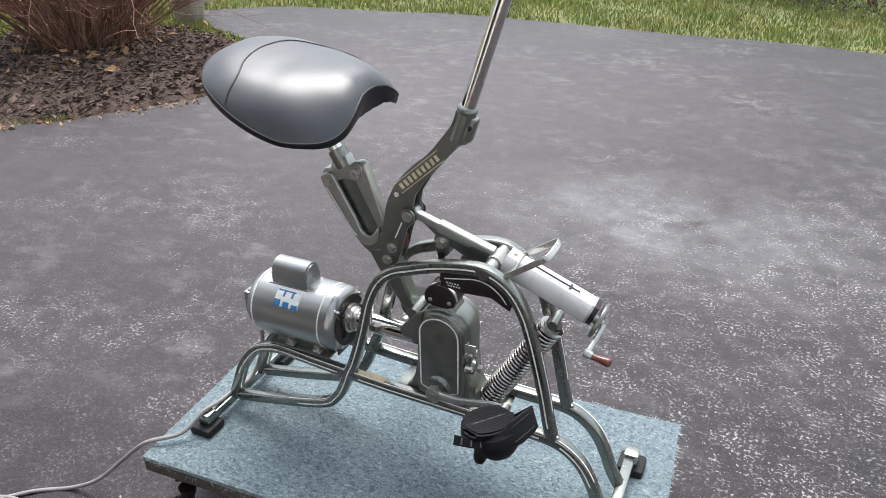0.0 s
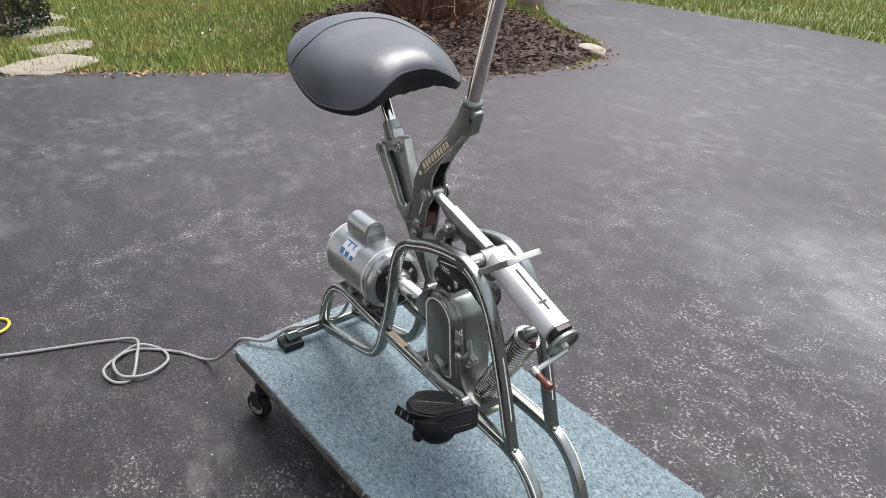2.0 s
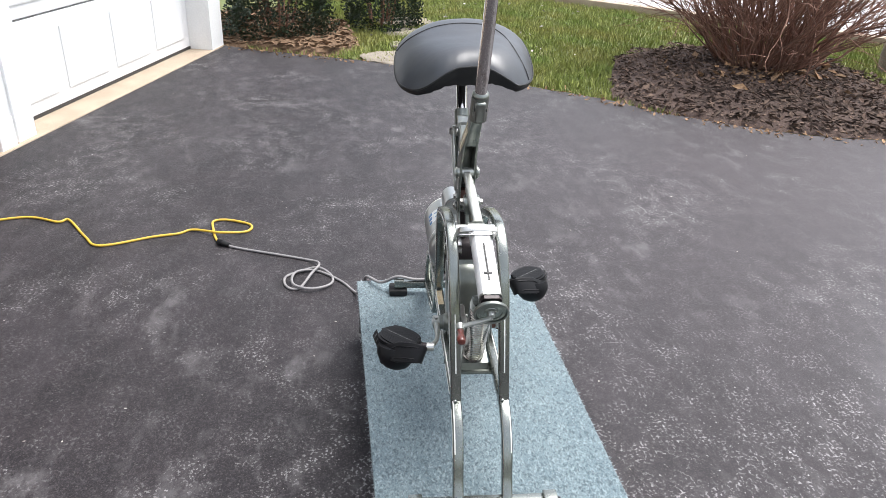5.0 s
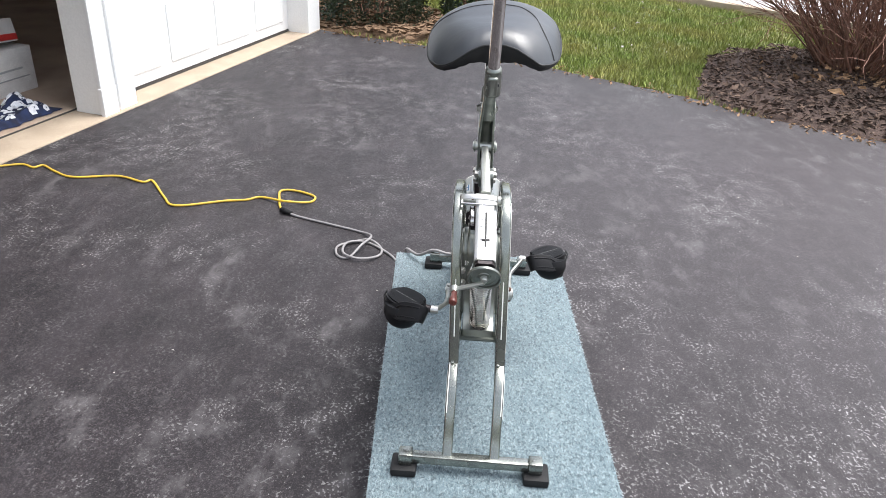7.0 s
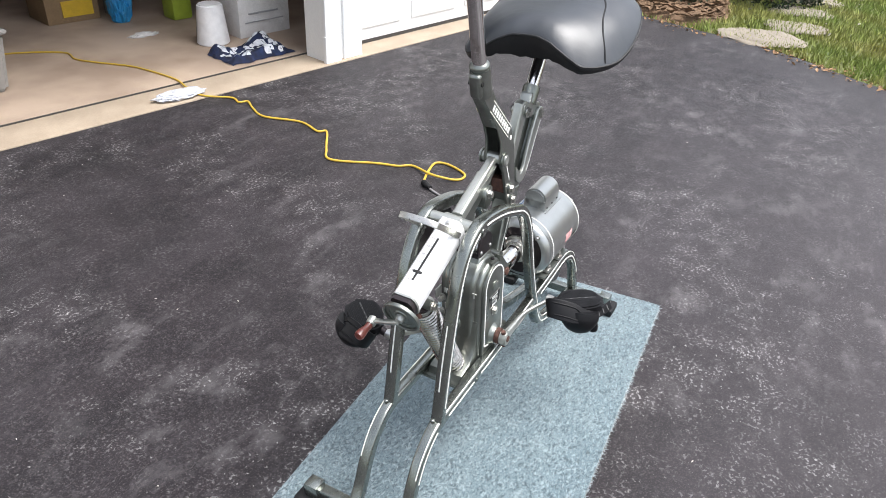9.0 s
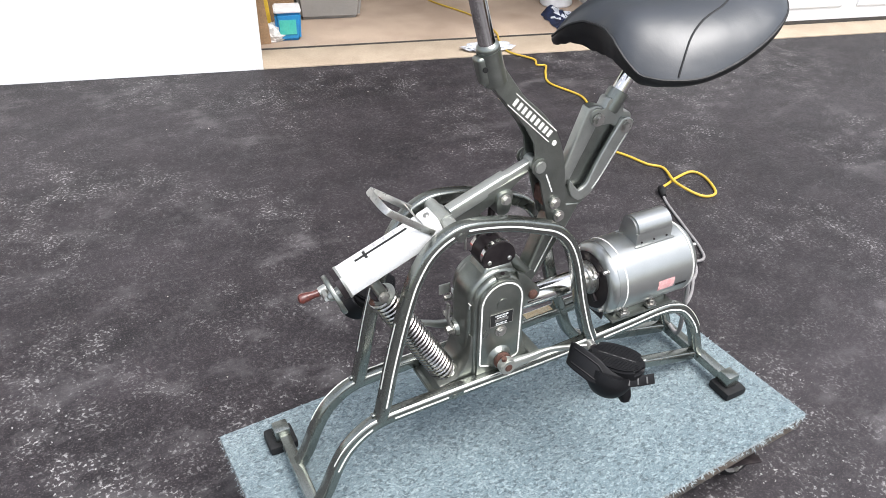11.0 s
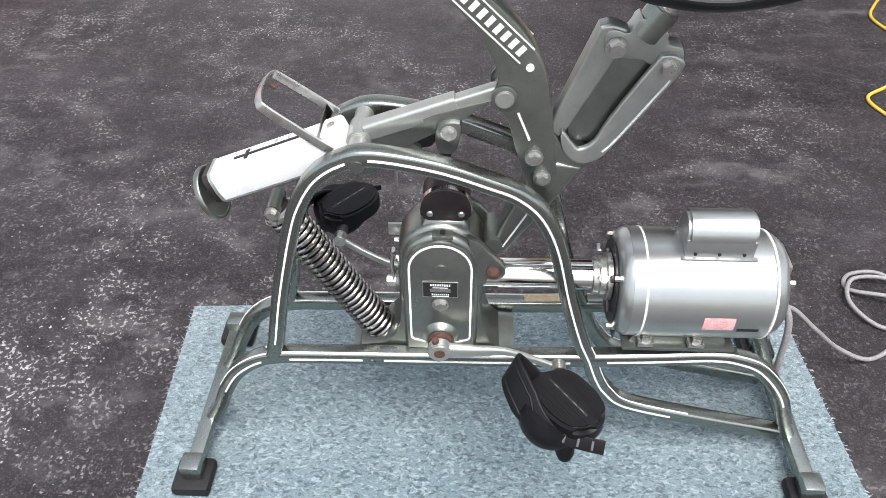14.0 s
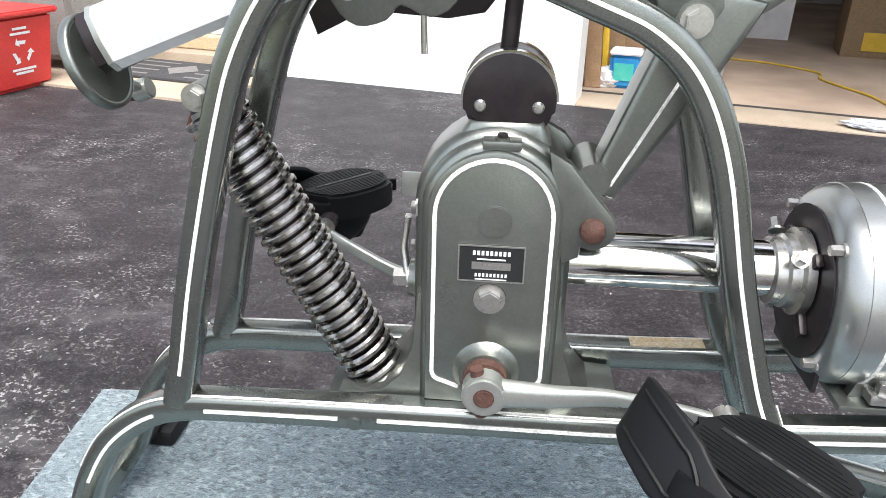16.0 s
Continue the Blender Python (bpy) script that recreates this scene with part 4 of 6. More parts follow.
part("capacitor_flange", box(B(), (-0.2655, 0.0, 0.5645), (0.096, 0.062, 0.003), bevel=0.001), MOTOR_PAINT, motor)
for x in (-0.235, -0.265, -0.296):
    part("screw", rod(B(), (x, 0.0255, 0.571), (x, 0.0275, 0.571), 0.0022, seg=10), DARK_STEEL, capacitor)
# dark disc before the face paints the shade inside the motor's hollow end
part("front_bell", turned(B(), (-0.1425, 0, MZ), (-0.137, 0, MZ), [(0, 0.056), (0.001, 0.0565), (0.0012, 0.04)], 32), DARK_STEEL, motor, "dark disc painted as the motor end's shaded hollow")
for k in range(4):
    a = radians(45 + 90 * k)
    y, z = 0.061 * math.cos(a), MZ + 0.061 * math.sin(a)
    bolt((-0.147, y, z), (-0.137, y, z), 0.004, motor)
    bolt((-0.35, y * 0.95, MZ + (z - MZ) * 0.95), (-0.364, y * 0.95, MZ + (z - MZ) * 0.95), 0.0042, motor)
    part("tie_spoke", box(B(), (-0.1385, y * 0.45, MZ + (z - MZ) * 0.45), (0.006, 0.01, 0.03), Euler((a - radians(90), 0, 0)).to_matrix(), 0.002), DARK_STEEL, motor)
bm = box(B(), (-0.368, -0.02, 0.505), (0.016, 0.05, 0.055), bevel=0.003)
part("terminal_box", bm, MOTOR_PAINT, motor)


def on_motor(name, x0, x1, a0, a1, mat, label, lift=0.0004):
    bm, n = B(), 8
    rows = [[bm.verts.new((x, r * math.cos(radians(a0 + (a1 - a0) * k / n)), MZ + r * math.sin(radians(a0 + (a1 - a0) * k / n)))) for k in range(n + 1)]
            for x, r in ((x0, 0.0726 + lift), (x1, 0.0726 + lift))]
    for k in range(n):
        bm.faces.new((rows[0][k], rows[1][k], rows[1][k + 1], rows[0][k + 1]))
    return part(name, bm, mat, motor, label)


on_motor("maker_label", -0.285, -0.226, 119, 150, LABEL_WHITE, "blue and white maker's label", 0.0003)
on_motor("label_field", -0.283, -0.24, 121, 133, BLUE_INK, "", 0.0006)
for k in range(3):
    on_motor("label_shape", -0.283 + 0.02 * k, -0.268 + 0.02 * k, 124, 133, LABEL_WHITE, "", 0.0009)
    on_motor("label_shape", -0.285 + 0.021 * k, -0.270 + 0.021 * k, 139 + 2 * k, 151, BLUE_INK, "", 0.0006)
on_motor("pink_label", -0.292, -0.252, -12, 6, PINK_INK, "faded pink paper label", 0.0004)
on_motor("black_label", -0.325, -0.297, -14, -9, INK, "", 0.0004)
bm = box(B(), (-0.235, 0, 0.4315), (0.15, 0.124, 0.005), bevel=0.001)
cradle = part("motor_mount", bm, CAST, bike, "grey motor mounting plate")
part("front_guard", box(B(), (-0.15, 0.0, 0.4545), (0.004, 0.085, 0.05), bevel=0.0015), DARK_STEEL, cradle)
for s in (-1, 1):
    part("saddle_rail", plate(B(), [(-0.17, 0.434), (-0.3, 0.434), (-0.295, 0.448), (-0.175, 0.448)], s * 0.046 - 0.004, s * 0.046 + 0.004, 0.001), CAST, cradle)
    for x in (-0.19, -0.257):
        part("foot_clip", box(B(), (x, s * 0.056, 0.44), (0.022, 0.014, 0.008), bevel=0.002), STEEL, cradle)
        bolt((x, s * 0.0575, 0.443), (x, s * 0.0575, 0.453), 0.0065, cradle)
tube = part("drive_tube", rod(B(), (0.045, 0, 0.506), (-0.125, 0, 0.506), 0.0205, seg=32), CHROME, bike, "pitted chrome drive tube")
bm = turned(B(), (-0.115, 0, 0.505), (-0.14, 0, 0.505), [(0, 0.022), (0.001, 0.0245), (0.008, 0.0245), (0.01, 0.027), (0.017, 0.027), (0.0185, 0.032), (0.025, 0.032)], 32)
part("coupling", bm, STEEL, tube, "grimy clamp ring")
for s in (-1, 1):
    bolt((-0.127, s * 0.026, 0.525), (-0.127, s * 0.034, 0.532), 0.0045, tube)

# ---- spring ----
LIFT = 0.0
S0, S1 = Vector((0.172, YC, 0.402)), Vector((0.29, YC, 0.612))
turn, length, turns = axes_to(S0, S1), (S1 - S0).length, 27
coil = [S0 + turn @ Vector((0.0212 * math.cos(a), 0.0212 * math.sin(a), length * a / (2 * math.pi * turns))) for a in (2 * math.pi * k / 18 for k in range(18 * turns + 1))]
spring = part("coil_spring", sweep(B(), coil, ring(0.0034, 8)), SPRING_STEEL, bike, "dark steel coil spring")
ax = (S1 - S0).normalized()
# thick dark core stands in for the shade between the coils
part("dark_gap_core", rod(B(), S0 - ax * 0.01, S1 + ax * 0.012, 0.0155), DARK_STEEL, spring)
part("top_washer", turned(B(), S1 - ax * 0.002, S1 + ax * 0.014, [(0, 0.024), (0.003, 0.0245), (0.0032, 0.018), (0.008, 0.017), (0.0082, 0.0135), (0.013, 0.0125), (0.014, 0.004)]), SILVER, spring, "silver top washer")
part("bottom_cup", turned(B(), S0 - ax * 0.012, S0 + ax * 0.006, [(0, 0.026), (0.01, 0.026), (0.016, 0.0235), (0.018, 0.02)]), CAST, spring)
part("foot_plate", slab(B(), [(0.176, -0.044), (0.206, -0.049), (0.214, -0.043), (0.214, 0.046), (0.206, 0.052), (0.176, 0.047)], 0.382, 0.388, 0.002), CAST, spring)
part("top_eye", rod(B(), (0.295, YC - 0.02, 0.627), (0.295, YC + 0.022, 0.627), 0.0095, bevel=0.0015), CAST, spring)
bolt((0.295, YC + 0.022, 0.627), (0.295, YC + 0.029, 0.627), 0.0072, spring)
part("eye_rust", rod(B(), (0.3, YC, 0.612), (0.305, YC, 0.6), 0.008, seg=12), RUST, spring)

# ---- link bar, white tension housing, hand crank ----
LIFT = 0.013
PIV, TIE = Vector((0.016, YC - 0.002, 0.779)), Vector((0.172, YC + 0.004, 0.725))
linkdir = (TIE - PIV).normalized()
bm = sweep(B(), [PIV + linkdir * 0.004, PIV + linkdir * 0.06], rounded(0.017, 0.015, 0.003), (0, 1, 0))
sweep(bm, [PIV + linkdir * 0.055, TIE], rounded(0.021, 0.021, 0.004), (0, 1, 0))
link = part("link_bar", bm, SILVER, bike, "silver link bar from the steering arm")
web = [(0.03, 0.77), (0.075, 0.757), (0.17, 0.727), (0.165, 0.712), (0.13, 0.706), (0.09, 0.728), (0.06, 0.745)]
part("link_web", plate(B(), web, YC - 0.008, YC + 0.012, 0.002), CAST, link)
part("pivot_pin", rod(B(), PIV + Vector((0, -0.028, 0)), PIV + Vector((0, 0.028, 0)), 0.0105, bevel=0.0015), SILVER, link)
for s in (-1, 1):
    part("pivot_ring", turned(B(), PIV + Vector((0, s * 0.0215, 0)), PIV + Vector((0, s * 0.028, 0)), [(0, 0.0145), (0.003, 0.0145), (0.004, 0.011), (0.0045, 0.004)]), CAST, link)
clev = [(0.064, 0.745), (0.088, 0.742), (0.092, 0.722), (0.087, 0.706), (0.07, 0.706), (0.064, 0.722)]
part("clevis", plate(B(), eased(clev), YC - 0.014, YC + 0.02, 0.003), CAST, link)
bolt((0.0765, YC + 0.019, 0.733), (0.0765, YC + 0.027, 0.733), 0.007, link)
bolt((0.0765, YC - 0.013, 0.733), (0.0765, YC - 0.023, 0.733), 0.0085, link)
hang = [(0.205, 0.7), (0.2, 0.676), (0.185, 0.663), (0.165, 0.667), (0.155, 0.677), (0.135, 0.67), (0.118, 0.68), (0.11, 0.705), (0.15, 0.72)]
part("hanger_plate", plate(B(), eased(hang), YC + 0.0, YC + 0.008, 0.002), CAST, link)
part("toggle_pin", rod(B(), (0.14, YC + 0.004, 0.676), (0.139, YC + 0.004, 0.646), 0.0022), STEEL, link)
bolt((0.19, YC + 0.008, 0.687), (0.19, YC + 0.012, 0.687), 0.006, link)
h0, h1 = Vector((0.198, YC + 0.006, 0.7125)), Vector((0.353, YC + 0.006, 0.651))
hd = (h1 - h0).normalized()
prof = [(-0.015, 0.022), (0.015, 0.022), (0.0205, 0.016), (0.0225, 0.0), (0.0205, -0.015), (0.0145, -0.021), (-0.0145, -0.021), (-0.0205, -0.015), (-0.0225, 0.0), (-0.0205, 0.016)]
housing = part("tension_housing", sweep(B(), [h0, h1], prof, (0, 1, 0)), WHITE_METAL, bike, "scuffed white tension housing with a black scale slot")
up = hd.cross(Vector((0, 1, 0)))
up = up if up.z > 0 else -up
part("collar_band", sweep(B(), [h0 - hd * 0.004, h0 + hd * 0.016], [(u * 1.06, v * 1.06) for u, v in prof], (0, 1, 0)), WHITE_METAL, housing)
bolt(h0 + hd * 0.006 + up * 0.0228, h0 + hd * 0.006 + up * 0.026, 0.004, housing)
part("end_band", sweep(B(), [h1, h1 + hd * 0.004], [(u * 1.04, v * 1.04) for u, v in prof], (0, 1, 0)), SILVER, housing)
part("end_collar", sweep(B(), [h1 + hd * 0.004, h1 + hd * 0.013], [(u * 0.95, v * 0.95) for u, v in prof], (0, 1, 0)), DARK_STEEL, housing, "black end collar")
T = Matrix((hd, (0, 1, 0), up)).transposed()
part("scale_slot", box(B(), h0 + hd * 0.09 + up * 0.0228, (0.094, 0.0034, 0.0014), T), INK, housing, "black slot")
part("pointer", box(B(), h0 + hd * 0.119 + up * 0.023, (0.0045, 0.0165, 0.002), T, 0.0006), INK, housing, "black pointer")
bm = B()
for k in range(6):
    box(bm, h0 + hd * (0.045 + 0.018 * k) + up * 0.0222 + Vector((0, -0.0095, 0)), (0.004, 0.006, 0.0008), T)
    box(bm, h0 + hd * (0.045 + 0.018 * k) + up * 0.0222 + Vector((0, -0.0035, 0)), (0.001, 0.003, 0.0008), T)
part("scale_print", bm, GREY_INK, housing, "faint worn scale print")
bail = [Vector(p) for p in ((0.21, 0.031, 0.712), (0.235, 0.031, 0.73), (0.278, 0.029, 0.762), (0.286, 0.024, 0.768), (0.289, 0.008, 0.771), (0.289, -0.022, 0.771), (0.286, -0.039, 0.768), (0.278, -0.044, 0.762), (0.235, -0.046, 0.73), (0.21, -0.046, 0.712))]
strap = B()
sweep(strap, curve_points(bail, 5), rounded(0.0115, 0.003, 0.0012), tuple(Vector((0.68, 0, 0.73)).cross(Vector((0, 1, 0)))))
part("bail_lever", strap, STEEL, bike, "dull chrome bail lever")
bm = box(B(), (0.222, -0.0075, 0.7235), (0.012, 0.078, 0.0028), Euler((0, radians(-43), 0)).to_matrix(), 0.001)
part("bail_tie", bm, CHROME, bike, "chrome tie strip of the bail")
part("bail_pin", rod(B(), (0.283, -0.02, 0.766), (0.277, -0.02, 0.761), 0.003, seg=12), RUST, bike)
wheel_c = h1 + hd * 0.023 - up * 0.011
bm = B()
wp = [wheel_c + T @ Vector((0, 0.032 * math.cos(a), 0.032 * math.sin(a))) for a in (2 * math.pi * k / 36 for k in range(36))]
sweep(bm, wp, rounded(0.008, 0.0045, 0.002), tuple(hd), True)
wheel = part("hand_wheel", bm, CAST, bike, "worn silver hand wheel with crank")
part("wheel_web", turned(B(), wheel_c - hd * 0.003, wheel_c + hd * 0.003, [(0, 0.031), (0.002, 0.031), (0.0022, 0.0285), (0.0035, 0.028), (0.0036, 0.0225), (0.0022, 0.022), (0.002, 0.014), (0.0035, 0.013), (0.005, 0.004)], 36), CAST, wheel, "grey wheel web with turned rings")
part("wheel_hub", turned(B(), wheel_c - hd * 0.016, wheel_c + hd * 0.016, [(0, 0.0085), (0.012, 0.0085), (0.02, 0.0085), (0.026, 0.006), (0.028, 0.002)]), SILVER, wheel)
joint = Vector((0.369, -0.05, 0.6))
part("crank_arm", sweep(B(), curve_points([wheel_c + hd * 0.012, wheel_c * 0.45 + joint * 0.55 + hd * 0.006, joint], 5), rounded(0.0095, 0.0065, 0.0025), tuple(hd)), SILVER, wheel)
part("crank_eye", rod(B(), joint - hd * 0.006, joint + hd * 0.008, 0.0085, bevel=0.001), SILVER, wheel)
grip = Vector((1, -0.05, -0.12)).normalized()
part("grip", turned(B(), joint + hd * 0.008, joint + hd * 0.008 + grip, [(0, 0.005), (0.002, 0.0066), (0.011, 0.006), (0.021, 0.0078), (0.029, 0.0088), (0.034, 0.0074), (0.036, 0.003)], 18), RED_WOOD, wheel, "dark red turned grip")

# ---- steering arm ----
LIFT = 0.016
def taper(bm):
    """The arm's cheeks draw together towards the clamp."""
    for v in bm.verts:
        k = 1 - 0.45 * min(max((v.co.z - 0.8) / 0.16, 0), 1)
        v.co.y = YC + (v.co.y - YC) * k
    return bm


right_edge = [(-0.05, 0.68), (-0.046, 0.7), (-0.039, 0.75), (-0.031, 0.79), (-0.014, 0.828), (0.013, 0.862), (0.05, 0.896), (0.073, 0.926), (0.09, 0.95), (0.099, 0.97)]
left_edge = [(0.126, 0.966), (0.121, 0.942), (0.1, 0.911), (0.083, 0.893), (0.047, 0.848), (0.028, 0.816), (0.024, 0.795), (0.029, 0.779), (0.025, 0.765), (0.01, 0.745), (0.001, 0.712), (-0.012, 0.67), (-0.022, 0.657), (-0.038, 0.658)]
arm = part("steering_arm", taper(plate(B(), right_edge + left_edge, YC + 0.013, YC + 0.0185, 0.0018)), CAST, bike, "cast steering arm with raised gold badge marks")
part("arm_cheek", taper(plate(B(), right_edge + left_edge, YC - 0.0185, YC - 0.013, 0.0018)), CAST, arm)
spine = curve_points([(x + 0.0035, YC, z) for x, z in right_edge[1:]], 4)
part("arm_spine", taper(sweep(B(), spine, rounded(0.034, 0.007, 0.0015, 2), (0, 1, 0))), CAST, arm)
part("arm_front", taper(sweep(B(), curve_points([(x - 0.005, YC, z) for x, z in left_edge[1:5]], 4), rounded(0.031, 0.006, 0.0015, 2), (0, 1, 0))), CAST, arm)
hdir = Vector((0.052, 0.0, 0.172)).normalized()
hb = Vector((0.1165, YC + 0.003, 0.98))
bm = rod(B(), hb - hdir * 0.058, hb - hdir * 0.002, 0.0185, 0.0178, seg=28, bevel=0.002)
box(bm, hb - hdir * 0.032 + Vector((0.012, 0, 0)), (0.026, 0.022, 0.046), Euler((0, radians(17), 0)).to_matrix(), 0.007, 4)
part("post_clamp", bm, CAST, arm)
part("clamp_ring", turned(B(), hb - hdir * 0.002, hb + hdir * 0.01, [(0, 0.0172), (0.002, 0.0178), (0.005, 0.0172), (0.008, 0.0148), (0.0095, 0.013)]), CAST, arm)
for s in (-1, 1):
    p = hb - hdir * 0.03 + Vector((0.0175, s * 0.0105, 0.001))
    # black disc painted as the shaded mouth of a set-screw hole
    part("set_screw_hole", rod(B(), p, p + Vector((0, s * 0.0024, 0)), 0.0042, seg=14), INK, arm)
a0, a1 = Vector((0.08, 0, 0.8935)), Vector((0.0, 0, 0.8185))
for s, y in ((1, YC + 0.0187), (-1, YC - 0.0187)):
    d = (a1 - a0).normalized()
    n_ = Vector((-d.z, 0, d.x))
    n_ = n_ if n_.z > 0 else -n_
    bm = B()
    mid = (a0 + a1) / 2 + n_ * 0.0075
    L = (a1 - a0).length
    R = Matrix((d, (0, 1, 0), n_)).transposed()
    for off in (-0.0105, 0.0105):
        box(bm, mid + n_ * off + Vector((0, y, 0)), (L, 0.0014, 0.0015), R)
    for k in range(9):
        c = mid + d * ((k - 4) * L / 9.6) + Vector((0, y, 0))
        part("badge_mark", taper(box(B(), c, (0.0058, 0.0016, 0.0118), R)), STRIPE if s > 0 else BADGE_GOLD, arm)
    part("badge_border", taper(bm), STRIPE if s > 0 else BADGE_GOLD, arm, "raised pale border")
    part("badge_dot", rod(B(), (-0.009, y - s * 0.0005, 0.812), (-0.009, y + s * 0.0008, 0.812), 0.0045, seg=14), STRIPE, arm)
    part("arm_stripe", sweep(B(), [(0.0, y, 0.757), (-0.015, y, 0.722)], [(-0.0005, -0.0013), (0.0005, -0.0013), (0.0005, 0.0013), (-0.0005, 0.0013)], (0, 1, 0)), STRIPE, arm)
    for x, z in ((-0.022, 0.7), (-0.033, 0.672)):
        part("boss", rod(B(), (x, y - s * 0.003, z), (x, y + s * 0.002, z), 0.0125, bevel=0.001), CAST, arm)
        bolt((x, y + s * 0.002, z), (x, y + s * 0.0085, z), 0.0078, arm)
part("handle_post", rod(B(), hb + hdir * 0.004, hb + hdir * 0.42, 0.0125, seg=28), CHROME, bike, "pitted chrome handle post")

# ---- seat support ----
LIFT = 0.016
brace = [(0.024, 0.556), (0.006, 0.604), (-0.012, 0.652), (-0.02, 0.677), (-0.05, 0.69), (-0.078, 0.684), (-0.056, 0.642), (-0.035, 0.611), (0.004, 0.55)]
part("brace", plate(B(), brace, YC - 0.017, YC + 0.017, 0.005, 3), CAST, bike, "cast brace up to the seat arms")
part("pinstripe", sweep(B(), [(0.0075, YC + 0.0174, 0.561), (-0.031, YC + 0.0174, 0.637)], [(-0.0004, -0.001), (0.0004, -0.001), (0.0004, 0.001), (-0.0004, 0.001)], (0, 1, 0)), STRIPE, bike, "white painted pinstripe")
part("brace_foot", rod(B(), (0.02, YC - 0.03, 0.566), (0.02, YC + 0.024, 0.566), 0.012), CAST, bike)
low = [(-0.02, 0.715), (-0.012, 0.69), (-0.028, 0.658), (-0.05, 0.662), (-0.092, 0.688), (-0.088, 0.702), (-0.06, 0.705), (-0.04, 0.73)]
part("seat_bracket", plate(B(), eased(low), YC - 0.016, YC + 0.014, 0.004), CAST, bike)
part("rust_block", box(B(), (-0.012, YC - 0.001, 0.71), (0.02, 0.03, 0.03), bevel=0.004), RUST, bike, "rusty pivot block")
front = [(-0.036, 0.728), (-0.05, 0.722), (-0.061, 0.738), (-0.106, 0.836), (-0.098, 0.855), (-0.08, 0.855), (-0.073, 0.84)]
rear = [(-0.05, 0.735), (-0.054, 0.708), (-0.072, 0.692), (-0.094, 0.697), (-0.112, 0.72), (-0.166, 0.806), (-0.163, 0.825), (-0.147, 0.829), (-0.137, 0.817), (-0.1, 0.75), (-0.088, 0.722), (-0.074, 0.712), (-0.066, 0.716)]
# seat arms and head get a lighter enamel, painting the light they catch
part("front_seat_arm", plate(B(), eased(front), YC - 0.010, YC + 0.010, 0.004, 3), SILVER, bike)
for s in (-1, 1):
    y = YC + s * 0.0155
    part("rear_seat_arm", plate(B(), eased(rear), y - 0.004, y + 0.004, 0.003, 3), SILVER, bike, "channel-shaped rear seat arm")
    edge_ = curve_points([(x, y + s * 0.0042, z) for x, z in ((-0.098, 0.709), (-0.113, 0.728), (-0.157, 0.8))], 3)
    part("arm_stripe", sweep(B(), edge_, [(-0.0004, -0.0011), (0.0005, -0.0011), (0.0005, 0.0011), (-0.0004, 0.0011)], (0, 1, 0)), STRIPE, bike, "white painted pinstripe")
part("rear_arm_web", sweep(B(), curve_points([(x, YC, z) for x, z in ((-0.058, 0.712), (-0.074, 0.697), (-0.094, 0.703), (-0.112, 0.728), (-0.157, 0.8))], 4), rounded(0.029, 0.005, 0.001, 1), (0, 1, 0)), CAST, bike)
head = [(-0.086, 0.826), (-0.083, 0.846), (-0.092, 0.853), (-0.108, 0.85), (-0.118, 0.866), (-0.145, 0.852), (-0.15, 0.838), (-0.166, 0.832), (-0.168, 0.808), (-0.15, 0.803), (-0.127, 0.818), (-0.104, 0.82)]
hd2 = part("seat_head", plate(B(), eased(head), YC - 0.0125, YC + 0.0125, 0.004), SILVER, bike, "cast seat post head")
pd = Vector((-0.03, 0, 0.05)).normalized()
pb = Vector((-0.132, YC, 0.855))
part("head_socket", rod(B(), pb - pd * 0.016, pb + pd * 0.02, 0.0175, bevel=0.002), CAST, hd2)
for x, z, w in ((-0.096, 0.834, 0.0145), (-0.153, 0.814, 0.0185)):
    for s in (-1, 1):
        bolt((x, YC + s * w, z), (x, YC + s * (w + 0.0075), z), 0.0085, hd2)
    part("pin", rod(B(), (x, YC - w, z), (x, YC + w, z), 0.01), CAST, hd2)
part("arm_web", plate(B(), [(-0.06, 0.713), (-0.09, 0.716), (-0.104, 0.75), (-0.14, 0.815), (-0.104, 0.838), (-0.058, 0.736)], YC - 0.005, YC + 0.005), CAST, bike)
part("seat_post", rod(B(), pb, pb + pd * 0.1, 0.0128, seg=24), CHROME, bike, "chrome seat post")

# ---- saddle ----
SX, SY, SA, SB = -0.201, YC + 0.006, 0.165, 0.162


def saddle_point(r, a):
    """On the saddle's top: r from the middle to the rim, a round it (0 is the front)."""
    c, s_ = math.cos(a), math.sin(a)
    x = math.copysign(abs(c) ** 0.82, c) * SA
    y = math.copysign(abs(s_) ** 0.82, s_) * SB * (1.0 if c < 0 else 1 - 0.06 * c)
    if c > 0:
        x -= 0.036 * math.exp(-((y / 0.085) ** 2)) * c * r
    x, y = x * r, y * r
    f = (x + SA) / (2 * SA)
    w = y / SB
    z = 1.057 - 0.045 * f**1.3 - w * w * (0.022 + 0.035 * f) + 0.06 * y - 0.008 * math.exp(-((x + 0.02) / 0.09) ** 2 - (w / 0.6) ** 2)
    lobe = min(max((f - 0.5) / 0.45, 0), 1)
    z -= 0.026 * math.exp(-(((abs(w) - 0.72) / 0.3) ** 2)) * lobe * lobe * r
    z -= 0.018 * r**5 + (0.004 + 0.022 * abs(w) ** 3 * min(max((f - 0.25) / 0.4, 0), 1)) * r**6
    # slack vinyl
    z += 0.0012 * noise.noise((x * 22, y * 13, 3.0)) + 0.002 * r**3 * lobe * noise.noise((y * 60, x * 12, 7.0))
    return Vector((SX + x, SY + y, z))


